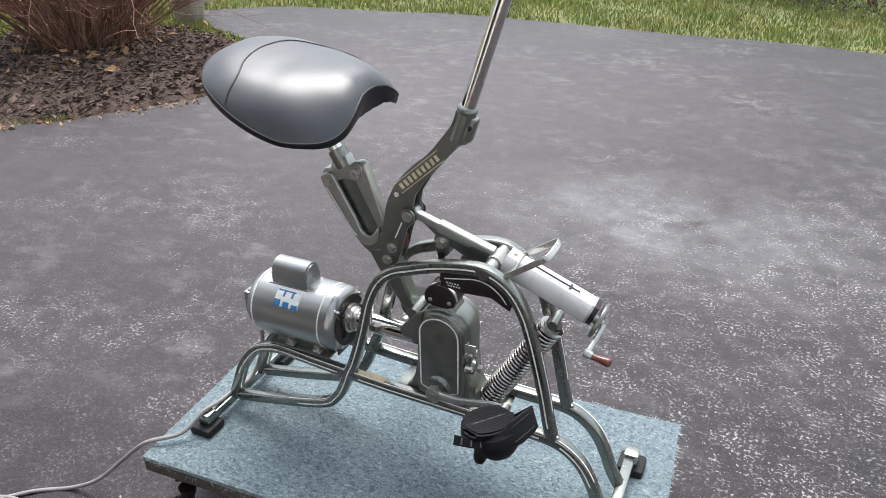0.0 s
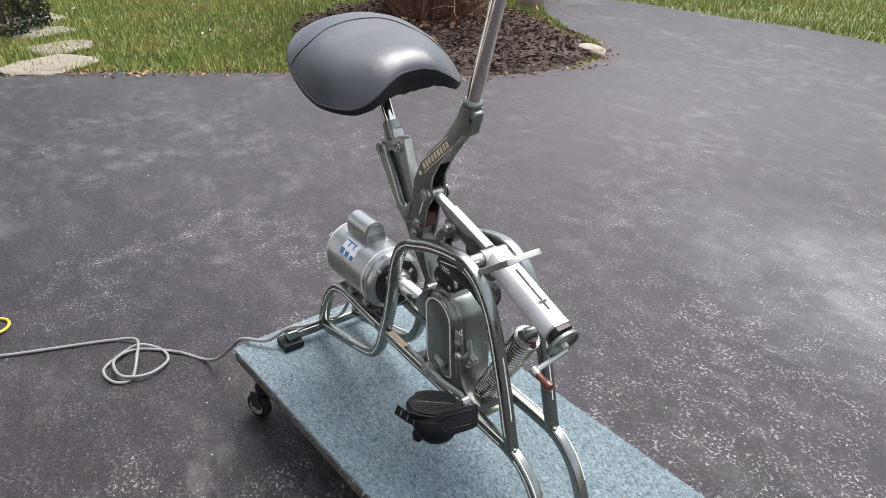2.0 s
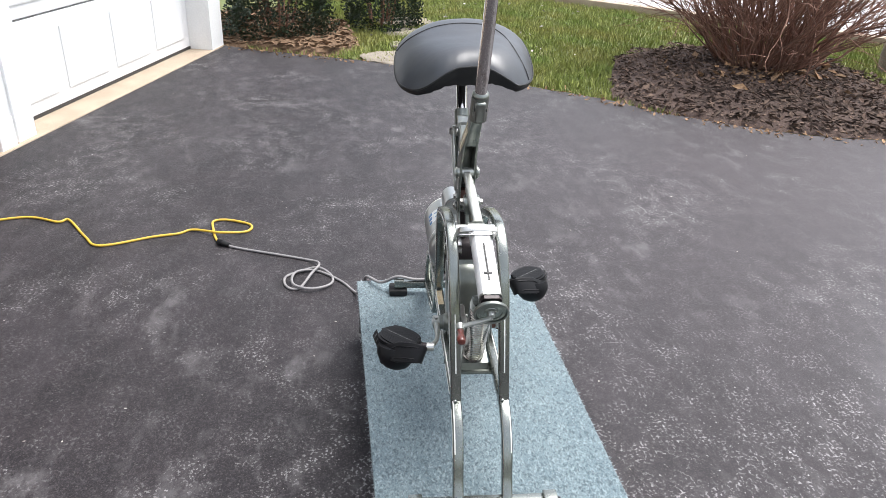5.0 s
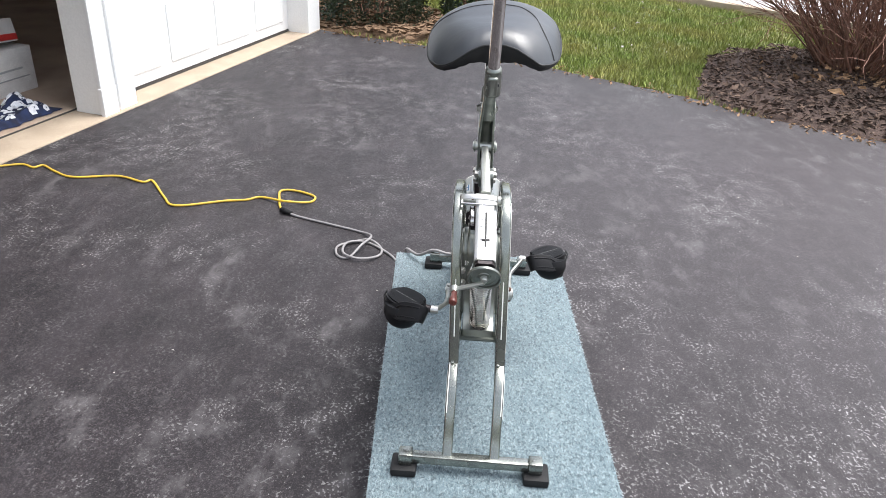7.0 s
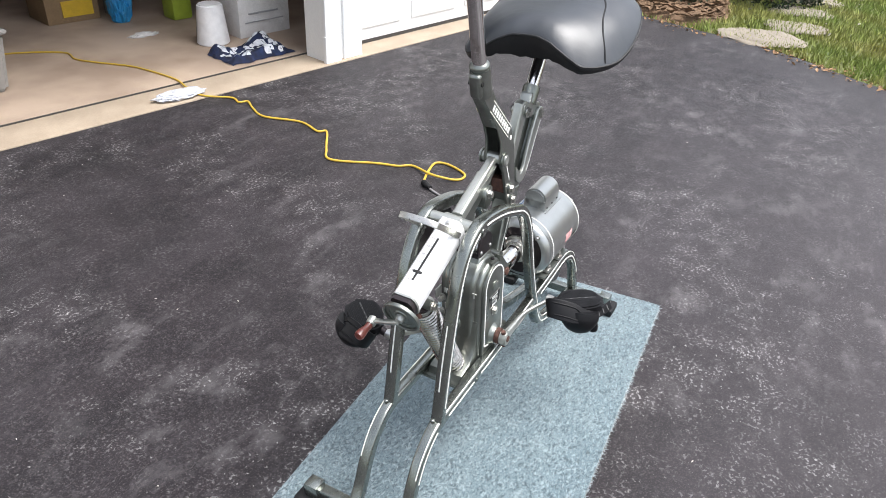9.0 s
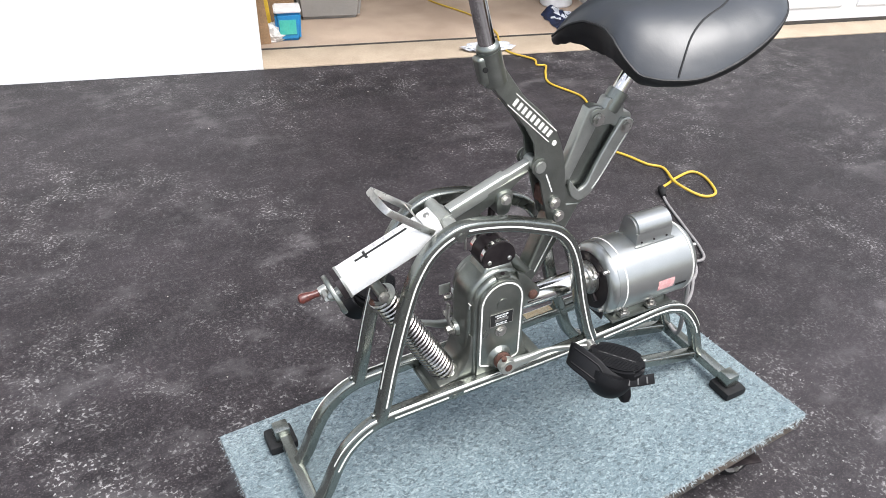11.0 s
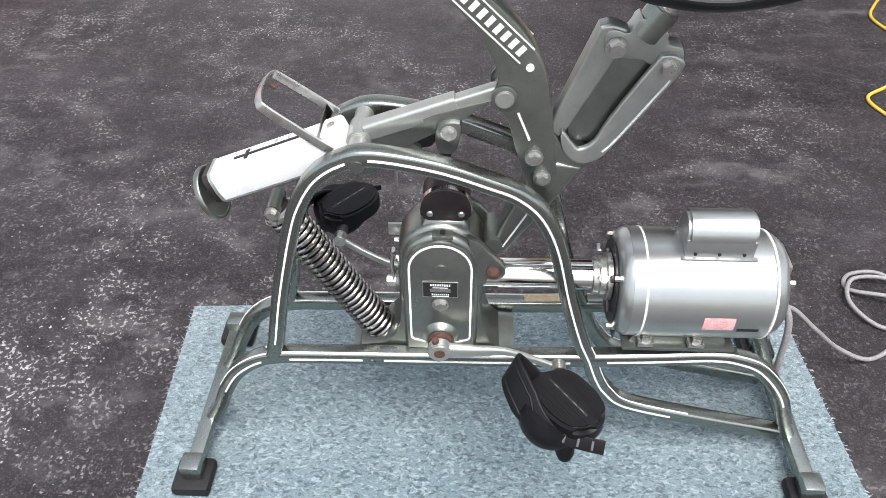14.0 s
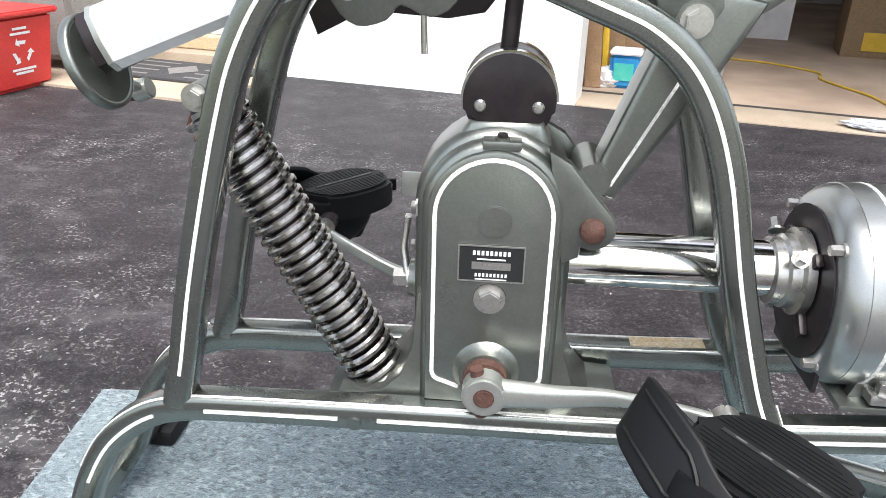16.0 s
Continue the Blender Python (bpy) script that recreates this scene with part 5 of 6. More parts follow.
def skirt(a, k):
    """Below the rim: k from 0 at the piping to 1 at the underside's edge."""
    rim, front_ = saddle_point(1, a), max(math.cos(a), 0) ** 2
    mid_ = front_ * math.exp(-((rim.y - SY) / 0.075) ** 2)
    drop = 0.009 + 0.014 * min(max(0.25 - math.cos(a), 0), 1) + 0.006 * front_ + 0.03 * mid_
    fold = front_ * k * 0.005 * noise.noise((rim.y * 75, k * 1.2, 4.0))
    grow = 1.012 + 0.006 * math.sin(k * math.pi) - (0.02 + 0.05 * mid_) * k * k + fold / 0.16
    return Vector((SX + (rim.x - SX) * grow, SY + (rim.y - SY) * grow, rim.z - 0.004 - drop * k + fold))


def rings_to_mesh(rings):
    bm = B()
    rows = [[bm.verts.new(p) for p in row] for row in rings]
    for a, b in zip(rows, rows[1:]):
        for j in range(len(a)):
            bm.faces.new((a[j], a[(j + 1) % len(a)], b[(j + 1) % len(a)], b[j]))
    bm.faces.new(rows[-1])
    bm.faces.new(rows[0][::-1])
    return bm


turns_ = [2 * math.pi * j / 120 for j in range(120)]
top_rows = [[saddle_point(k / 16, a) for a in turns_] for k in range(1, 17)] + [[skirt(a, 0) for a in turns_]]
seat = part("saddle", rings_to_mesh(top_rows), LEATHER, bike, "wide glossy black vinyl saddle with stitched seams")
low_rows = [[skirt(a, k / 6) for a in turns_] for k in range(7)]
low_rows += [[Vector((SX, SY, 0.985)) * (1 - g_) + Vector((p.x * g_, p.y * g_, (p.z + 0.002) * g_)) for p in low_rows[6]] for g_ in (0.9, 0.5)]
part("underside", rings_to_mesh(low_rows), LINING, seat, "matt black lining gathered under the rim")
seam = [saddle_point(r, radians(a)) for r, a in ((1.0, 62), (0.93, 64), (0.8, 69), (0.68, 80), (0.59, 100), (0.53, 125), (0.51, 150), (0.5, 180), (0.53, 205), (0.6, 225), (0.68, 239), (0.78, 247), (0.9, 251), (1.0, 254))]
part("seam", sweep(B(), curve_points(seam, 5), ring(0.0017, 6)), THREAD, seat)
part("piping", sweep(B(), [skirt(a, 0.02) for a in turns_], ring(0.0022, 6), None, True), THREAD, seat)


# ---- cranks and pedals ----
LIFT = 0.0
def pedal(s, end, yaw):
    """A black two-lobed pedal with a broad moulded strap; s: the side, end: the crank's end."""
    m = Matrix.Translation(end) @ Matrix.Diagonal((1, s, 1, 1)) @ Matrix.Rotation(radians(yaw), 4, "Z")

    def put(name, bm, mat, parent, label=""):
        bm.transform(m)
        return part(name, bm, mat, parent, label)

    def oval(cx, cy, a, b, n=40, power=0.86):
        out = []
        for k in range(n):
            c_, s_ = math.cos(2 * math.pi * k / n), math.sin(2 * math.pi * k / n)
            out.append((cx + a * math.copysign(abs(c_) ** power, c_), cy + b * math.copysign(abs(s_) ** power, s_)))
        return out

    p = put("pedal", slab(B(), oval(0.034, 0.05, 0.036, 0.05), 0.002, 0.024, 0.006), PEDAL_BLACK, bike, "black moulded pedal with strap")
    put("rear_pad", slab(B(), oval(0.034, 0.05, 0.031, 0.045), 0.0225, 0.0265, 0.002), PEDAL_BLACK, p)
    bowl = [(0.0, 0.039), (0.012, 0.042), (0.02, 0.0415), (0.034, 0.036), (0.046, 0.026), (0.052, 0.014), (0.053, 0.002)]
    put("toe_lobe", turned(B(), (0.048, 0.046, 0.012), (0.062, 0.04, -0.038), bowl, 36), PEDAL_BLACK, p)
    put("slot", box(B(), (0.034, 0.05, 0.0266), (0.0032, 0.066, 0.0012), bevel=0.0003), INK, p)
    bm = B()
    for k in range(-8, 9):
        if abs(k) > 1:
            half_ = 0.042 * math.sqrt(max(1 - (k * 0.0034 / 0.0305) ** 2, 0.02))
            box(bm, (0.034 + k * 0.0034, 0.05, 0.0266), (0.0017, 2 * half_, 0.0006))
    put("tread", bm, PEDAL_BLACK, p)
    # small grey bars painted as glints along the slot
    for y in (0.03, 0.046, 0.062, 0.074):
        put("slot_glint", box(B(), (0.034, y, 0.0272), (0.0014, 0.007, 0.0006)), SLOT_GREY, p)
    put("counterweight", turned(B(), (0.046, 0.066, 0.0), (0.058, 0.08, -0.046), [(0, 0.008), (0.012, 0.0095), (0.024, 0.012), (0.038, 0.0118), (0.047, 0.008), (0.049, 0.002)], 18), PEDAL_BLACK, p)
    put("axle", rod(B(), (-0.002, -0.002, 0), (0.022, 0.03, 0.008), 0.0085, seg=16), DARK_STEEL, p)
    line = [(0.03, 0.006, -0.004), (0.037, -0.012, 0.002), (0.049, -0.026, 0.016), (0.059, -0.026, 0.026), (0.068, -0.012, 0.0275), (0.0745, 0.008, 0.024), (0.0785, 0.03, 0.017), (0.077, 0.052, 0.011), (0.068, 0.076, 0.008), (0.052, 0.098, 0.006), (0.036, 0.118, 0.006)]
    path = curve_points(line, 5)
    n = len(path)
    across = Vector((-0.6, 0, 0.8))
    widths = [(0.55 + 0.45 * min(k / (0.42 * n), 1) ** 0.7) if k < 0.55 * n else 0.42 + 0.58 * max(1 - (k / n - 0.55) / 0.25, 0) ** 1.3 for k in range(n)]
    strap_ = put("strap", sweep(B(), path, rounded(0.043, 0.0056, 0.0026, 3), tuple(across), scale=widths), PEDAL_BLACK, p, "broad moulded black foot strap")

    def on_strap(k, w):
        along = (path[min(k + 1, n - 1)] - path[max(k - 1, 0)]).normalized()
        out = along.cross(across).normalized()
        out = out if out.x > 0 else -out
        return path[k] + across * w + out * 0.0029

    run_ = [k for k in range(int(0.36 * n), int(0.6 * n))]
    rim_ = [on_strap(k, 0.0125) for k in run_] + [on_strap(run_[-1] + 2, 0.007), on_strap(run_[-1] + 3, 0.0), on_strap(run_[-1] + 2, -0.007)] + [on_strap(k, -0.0125) for k in reversed(run_)]
    put("strap_rim", sweep(B(), curve_points(rim_, 2), ring(0.0016, 6)), PEDAL_BLACK, strap_)
    for k in range(4):
        j = int(n * (0.76 + 0.06 * k))
        along = (path[j + 1] - path[j - 1]).normalized()
        out = along.cross(across).normalized()
        turn_ = Matrix((along, out, along.cross(out))).transposed()
        put("strap_slot", box(B(), path[j] + out * (0.0014 if out.x > 0 else -0.0014), (0.0028, 0.0014, 0.0115), turn_, 0.0004), SLOT_GREY, strap_)


for s, ex, ey, ez, yaw in ((1, -0.069, 0.112, 0.455, 38), (-1, 0.242, 0.1, 0.479, 41)):
    y0, y1 = s * 0.0735, s * ey
    run = ex - GX
    way = [(GX, y0, 0.44), (GX + run * 0.3, y0 + s * 0.001, 0.4405), (GX + run * 0.58, y0 + s * 0.006, 0.441 + (ez - 0.44) * 0.35), (GX + run * 0.84, y1 - s * 0.012, 0.442 + (ez - 0.44) * 0.75), (ex, y1, ez)]
    path = curve_points(way, 6)
    sizes = [1.15 - 0.6 * min(k / (0.5 * len(path)), 1) for k in range(len(path))]
    crank = part("crank", sweep(B(), path, rounded(0.013, 0.019, 0.005), (0, 1, 0), scale=sizes), SILVER, bike, "worn silver crank arm")
    part("crank_eye", rod(B(), (GX, s * 0.066, 0.44), (GX, s * 0.082, 0.44), 0.0158, bevel=0.002), SILVER, crank)
    part("shaft_end", rod(B(), (GX, s * 0.081, 0.44), (GX, s * 0.0834, 0.44), 0.0074, bevel=0.001), RUST if s > 0 else STEEL, crank, "rusty shaft end" if s > 0 else "")
    part("cotter", rod(B(), (GX + 0.006, s * 0.074, 0.459), (GX + 0.001, s * 0.074, 0.421), 0.0048, seg=12), RUST if s > 0 else STEEL, crank)
    part("pedal_eye", rod(B(), (ex, y1 - s * 0.009, ez), (ex, y1 + s * 0.008, ez), 0.0098, bevel=0.0015), STEEL, crank)
    pedal(s, (ex, y1 + s * 0.004, ez - 0.001), yaw)

# ---- cords ----
def cord(name, points, r, mat, label, lift=0.0):
    path = curve_points(points, 8)
    c = thing(name, (points[0][0], points[0][1], 0), label, "cord")
    part("cable", sweep(B(), path, ring(r, 10)), mat, c)
    return c


g = 0.0055
grey = [(-0.375, 0.005, 0.487), (-0.393, 0.027, 0.447), (-0.405, 0.03, 0.34), (-0.428, 0.01, 0.262), (-0.446, -0.04, 0.2495), (-0.449, -0.09, 0.2505), (-0.453, -0.135, 0.257), (-0.48, -0.185, 0.222), (-0.545, -0.23, 0.206),
        (-0.62, -0.24, 0.135), (-0.7, -0.261, 0.055), (-0.787, -0.277, g), (-0.869, -0.331, g), (-0.948, -0.426, g), (-0.914, -0.498, g + 0.012), (-0.829, -0.501, g + 0.012), (-0.798, -0.435, g + 0.008),
        (-0.835, -0.367, g + 0.004), (-0.906, -0.364, g), (-0.954, -0.416, g + 0.01), (-0.946, -0.477, g), (-0.9, -0.534, g), (-0.83, -0.525, g), (-0.813, -0.479, g), (-0.886, -0.439, g + 0.02),
        (-0.983, -0.415, g + 0.012), (-1.04, -0.476, g), (-1.081, -0.587, g), (-1.135, -0.739, g), (-1.161, -0.795, 0.008)]
gc = cord("power_cord", grey, 0.0048, GREY_CORD, "grey rubber power cord lying in loose loops")
part("plug", rod(rod(B(), (-1.155, -0.782, 0.011), (-1.169, -0.81, 0.013), 0.0085, 0.0135), (-1.169, -0.81, 0.013), (-1.181, -0.83, 0.013), 0.0135, bevel=0.002), RUBBER, gc, "black rubber plug")
g = 0.006
yellow = [(-1.184, -0.832, 0.012), (-1.235, -0.852, g), (-1.29, -0.868, g + 0.004), (-1.385, -0.886, g), (-1.4, -0.826, g), (-1.352, -0.726, g), (-1.288, -0.733, g), (-1.252, -0.83, g + 0.013), (-1.305, -0.955, g),
          (-1.268, -1.008, g), (-1.24, -1.1, g), (-1.163, -1.284, g), (-1.244, -1.368, g), (-1.403, -1.484, g), (-1.383, -1.523, g), (-1.43, -1.66, g), (-1.385, -1.845, g), (-1.437, -1.96, g), (-1.495, -2.045, g),
          (-1.462, -2.076, g), (-1.49, -2.15, g), (-1.42, -2.28, g + 0.006), (-1.45, -2.42, 0.018), (-1.51, -2.57, 0.018), (-1.53, -2.85, 0.018), (-1.503, -2.99, 0.018), (-1.463, -3.114, 0.018), (-1.435, -3.255, 0.018),
          (-1.474, -3.41, 0.018), (-1.3, -3.62, 0.018), (-1.05, -3.75, 0.018), (-0.95, -3.9, 0.018), (-1.05, -3.95, 0.02), (-0.8, -4.0, 0.02), (-0.95, -4.05, 0.02), (-0.7, -4.1, 0.02)]
cord("extension_cord", yellow, 0.0052, YELLOW_CORD, "yellow extension cord running into the garage")


# ---- garage contents ----
def wall_thing(name, u, n, label, category, z=0.012, group=""):
    return thing(name, at_wall(u, n, z), label, category, group)


def tapered(bm, u, n, z0, z1, w0, d0, w1, d1, bevel=0.01):
    """A tub or bin: a box that widens upwards."""
    lo = [at_wall(u + sx * w0 / 2, n + sy * d0 / 2, z0) for sx, sy in ((-1, -1), (1, -1), (1, 1), (-1, 1))]
    hi = [at_wall(u + sx * w1 / 2, n + sy * d1 / 2, z1) for sx, sy in ((-1, -1), (1, -1), (1, 1), (-1, 1))]
    a, b = [bm.verts.new(p) for p in lo], [bm.verts.new(p) for p in hi]
    faces = [bm.faces.new(a[::-1]), bm.faces.new(b)] + [bm.faces.new((a[k], a[(k + 1) % 4], b[(k + 1) % 4], b[k])) for k in range(4)]
    bmesh.ops.recalc_face_normals(bm, faces=faces)
    if bevel:
        bmesh.ops.bevel(bm, geom=list({e for f in faces for e in f.edges}), offset=bevel, segments=3, affect="EDGES")
    return bm


t = wall_thing("detergent_tub", 1.91, 0.4, "bright blue plastic tub with a white lid on the garage floor", "tub")
part("body", tapered(B(), 1.91, 0.4, 0.012, 0.16, 0.125, 0.1, 0.135, 0.11, 0.015), BLUE_PLASTIC, t)
part("lid", tapered(B(), 1.91, 0.4, 0.16, 0.182, 0.142, 0.117, 0.136, 0.111, 0.006), WHITE_PLASTIC, t, "white lid")
part("label", wall_box(B(), 1.87, 1.955, 0.3435, 0.3465, 0.05, 0.125), TEAL_INK, t, "teal printed label")

t = wall_thing("storage_bin", 1.66, 0.81, "grey plastic storage bin in the garage", "storage bin")
part("body", tapered(B(), 1.66, 0.81, 0.012, 0.3, 0.34, 0.26, 0.4, 0.3, 0.02), GREY_PLASTIC, t)
part("rim", tapered(B(), 1.66, 0.81, 0.3, 0.325, 0.43, 0.33, 0.43, 0.33, 0.008), GREY_PLASTIC, t)

for u, n, w, lean_, h, mat, nm, lab in ((2.04, 0.33, 0.07, 0.12, 1.5, WOOD, "board", "raw timber board leaning inside the garage"), (1.97, 0.55, 0.09, 0.18, 1.7, WOOD, "board", "raw timber board leaning inside the garage"),
                                        (2.0, 0.42, 0.028, 0.1, 1.2, YELLOW_PAINT, "spirit_level", "yellow spirit level leaning on boards"), (1.9, 0.6, 0.1, 0.1, 1.3, WOOD, "board", "weathered grey-brown board leaning inside the garage")):
    a, b = at_wall(u, n, 0.012), at_wall(u + lean_, n + 0.2, h)
    solid(nm, sweep(B(), [a, b], rounded(w, 0.022, 0.003), tuple(U)), mat, a, lab, "board" if nm == "board" else "tool", "boards by the garage wall" if nm == "board" else "")

t = wall_thing("lamp_shade", 0.26, 0.78, "white tapered lamp shade standing on the floor", "lamp shade")
part("shade", rod(B(), at_wall(0.26, 0.78, 0.012), at_wall(0.26, 0.78, 0.25), 0.1, 0.075, 32, 0.008), WHITE_PLASTIC, t)
t = wall_thing("carton", -0.1, 0.88, "white cardboard carton with folded flaps", "carton")
part("body", wall_box(B(), -0.29, 0.09, 0.74, 1.04, 0.012, 0.27, 0.004), CARTON_WHITE, t)
bm = wall_box(B(), -0.24, 0.05, 0.734, 0.74, 0.1, 0.106)
wall_box(bm, -0.2, 0.02, 0.734, 0.74, 0.15, 0.16)
part("print", bm, GREY_INK, t)
t = wall_thing("magazine_box", -0.1, 0.88, "tilted white box with a red printed edge on a carton", "box", 0.27)
R = WALL_TURN @ Euler((radians(14), radians(-6), radians(9))).to_matrix()
part("body", box(B(), at_wall(-0.1, 0.86, 0.355), (0.27, 0.2, 0.13), R, 0.004), CARTON_WHITE, t)
part("red_edge", box(B(), at_wall(-0.1, 0.86, 0.355) + R @ Vector((0, 0.101, -0.04)), (0.262, 0.004, 0.035), R), RED_PLASTIC, t)
part("dark_print", box(B(), at_wall(-0.1, 0.86, 0.355) + R @ Vector((-0.05, 0.02, 0.066)), (0.09, 0.07, 0.003), R), INK, t)

# towel: a crumpled sheet with a white print
bm, nx, ny = B(), 40, 24
grid = []
for j in range(ny + 1):
    row = []
    for i in range(nx + 1):
        a, b = i / nx, j / ny
        h = 0.025 + 0.05 * max(noise.noise((a * 4, b * 3, 2.0)), -0.3) + 0.06 * max(0, b - 0.35) * (0.6 + 0.8 * math.sin(a * 7)) + 0.015 * noise.noise((a * 14, b * 9, 5))
        edge = min(a, 1 - a, b, 1 - b) * 9
        row.append(bm.verts.new(at_wall(-0.01 + 0.44 * a + 0.02 * noise.noise((b * 5, 1, 1)), 0.31 + 0.27 * b + 0.03 * noise.noise((a * 6, 3, 1)), 0.016 + max(h, 0.004) * min(edge, 1))))
    grid.append(row)
for j in range(ny):
    for i in range(nx):
        bm.faces.new((grid[j][i], grid[j][i + 1], grid[j + 1][i + 1], grid[j + 1][i]))
towel = solid("towel", bm, TOWEL, at_wall(0.2, 0.42, 0.012), "crumpled navy towel with a white print on the floor", "towel")
rng = random.Random(8)
for k in range(58):
    i, j = rng.randint(1, nx - 4), rng.randint(1, ny - 4)
    spot_ = B()
    corners = [towel.data.vertices[(j + dj) * (nx + 1) + i + di].co for di, dj in ((0, 0), (2, 0), (3, 1), (2, 2), (0, 2), (0, 1))]
    spot_.faces.new([spot_.verts.new(v + towel.location + Vector((0, 0, 0.004))) for v in corners])
    part("print", spot_, TOWEL_WHITE, towel)

# crumpled clear bag on the threshold, paper scraps
def crumple(name, u, n, su, sn, h, mat, label, category, seed):
    bm = B()
    bmesh.ops.create_icosphere(bm, subdivisions=4, radius=1)
    for v in bm.verts:
        p = v.co.copy()
        f = 1 + 0.35 * noise.noise(p * 2.3 + Vector((seed, 0, 0))) + 0.2 * noise.noise(p * 6 + Vector((0, seed, 0)))
        v.co = at_wall(u + p.x * su * f, n + p.y * sn * f, 0.006 + max((p.z + 0.75) * h * f, 0.0))
    return solid(name, bm, mat, at_wall(u, n, 0.006), label, category, smooth=False)


crumple("plastic_bag", 0.9, 0.08, 0.13, 0.06, 0.018, CLEAR_BAG, "crumpled clear plastic bag on the threshold", "bag", 3)
crumple("paper_scrap", 0.51, 1.18, 0.09, 0.04, 0.012, CARTON_WHITE, "torn white paper scrap on the floor", "paper", 9)
crumple("paper_scrap", 0.2, 3.2, 0.12, 0.1, 0.03, CARTON_WHITE, "crumpled white paper on the garage floor", "paper", 5)
t = wall_thing("cardboard_box", 0.69, 1.88, "brown cardboard box with a yellow printed panel", "box")
part("body", wall_box(B(), 0.52, 0.86, 1.73, 2.03, 0.012, 0.42, 0.004), CARDBOARD, t)
part("yellow_panel", wall_box(B(), 0.56, 0.76, 1.724, 1.73, 0.05, 0.15), YELLOW_PAINT, t)
t = wall_thing("green_case", 0.11, 1.41, "tall lime green plastic case", "case")
part("body", wall_box(B(), 0.05, 0.19, 1.36, 1.51, 0.012, 0.5, 0.02), GREEN_PLASTIC, t)
for k, (u, n, w, h, m_, lab) in enumerate(((0.31, 1.84, 0.12, 0.55, WOOD, "reddish timber offcut standing upright"), (0.41, 1.79, 0.06, 0.7, INNER_WALL, "grey timber offcut standing upright"), (1.3, 2.2, 0.4, 0.3, CARTON_WHITE, "white carton at the back of the garage"),
                                            (1.75, 1.6, 0.3, 0.5, CARDBOARD, "brown carton stacked at the garage side"), (-0.3, 1.2, 0.4, 0.6, CARDBOARD, "brown carton behind the closed door"), (1.2, 4.6, 1.4, 1.0, GREY_PLASTIC, "grey covered stack at the back of the garage"))):
    tagged(part("carton" if w > 0.2 else "offcut", wall_box(B(), u - w / 2, u + w / 2, n, n + w * 0.8, 0.012, h, 0.004), m_, None, "", True, at_wall(u, n, 0.012)), lab, "box" if w > 0.2 else "timber")
crumple("blue_sack", 0.45, 1.58, 0.07, 0.08, 0.16, BLUE_PLASTIC, "blue plastic sack against the timber", "sack", 13)
crumple("rag", 1.99, 0.38, 0.07, 0.05, 0.05, CARTON_WHITE, "white cotton rag by the garage wall", "rag", 17)

# ---- by the side door ----
t = wall_thing("recycling_bin", 4.47, -0.73, "red plastic recycling bin with a white printed emblem", "recycling bin")
part("body", tapered(B(), 4.47, -0.73, 0.001, 0.31, 0.4, 0.38, 0.46, 0.46, 0.02), RED_PLASTIC, t)
part("rim", tapered(B(), 4.47, -0.73, 0.3, 0.325, 0.49, 0.49, 0.49, 0.49, 0.008), RED_PLASTIC, t)
bm = B()
face_ = lambda u, z: at_wall(4.47 - 0.2 - 0.03 * z / 0.31 - 0.003, -0.69 + u, z)
for k in range(3):
    a = radians(90 + 120 * k)
    pts = [face_(r * math.cos(a + da), 0.16 + r * math.sin(a + da)) for r, da in ((0.05, -0.5), (0.05, 0.35), (0.062, 0.35), (0.045, 0.75), (0.024, 0.35), (0.034, 0.35), (0.034, -0.5))]
    bm.faces.new([bm.verts.new(p) for p in pts])
for z, w in ((0.255, 0.07), (0.235, 0.1), (0.09, 0.12), (0.075, 0.09)):
    bm.faces.new([bm.verts.new(face_(u, zz)) for u, zz in ((-w / 2, z - 0.005), (w / 2, z - 0.005), (w / 2, z + 0.005), (-w / 2, z + 0.005))])
part("emblem", bm, LABEL_WHITE, t, "white emblem and lettering bars")
t = wall_thing("wheeled_bin", 4.5, -0.16, "grey wheeled rubbish bin by the side door", "rubbish bin")
part("body", tapered(B(), 4.5, -0.16, 0.05, 0.95, 0.42, 0.4, 0.54, 0.52, 0.03), GREY_PLASTIC, t)
part("lid", tapered(B(), 4.5, -0.16, 0.95, 1.0, 0.58, 0.56, 0.54, 0.5, 0.02), GREY_PLASTIC, t)
for s in (-1, 1):
    part("wheel", rod(B(), at_wall(4.5 + s * 0.2, -0.32, 0.097), at_wall(4.5 + s * 0.25, -0.32, 0.097), 0.085, seg=28, bevel=0.01), RUBBER, t)
t = wall_thing("doormat", 3.86, -0.18, "dark doormat with a grey diamond print", "doormat")
part("mat_body", wall_box(B(), 3.53, 4.19, -0.36, -0.01, 0.012, 0.026, 0.004), MAT_DARK, t)
bm = B()
for u0, u1 in ((3.56, 3.76), (3.96, 4.16)):
    for k in range(4):
        wall_box(bm, u0, u1, -0.32 + 0.08 * k, -0.303 + 0.08 * k, 0.0262, 0.0275)
c = at_wall(3.86, -0.185, 0.0278)
bm.faces.new([bm.verts.new(c + U * a + N * b) for a, b in ((-0.085, 0), (0, -0.1), (0.085, 0), (0, 0.1))])
part("mat_print", bm, MAT_PRINT, t, "grey diamond and bars")

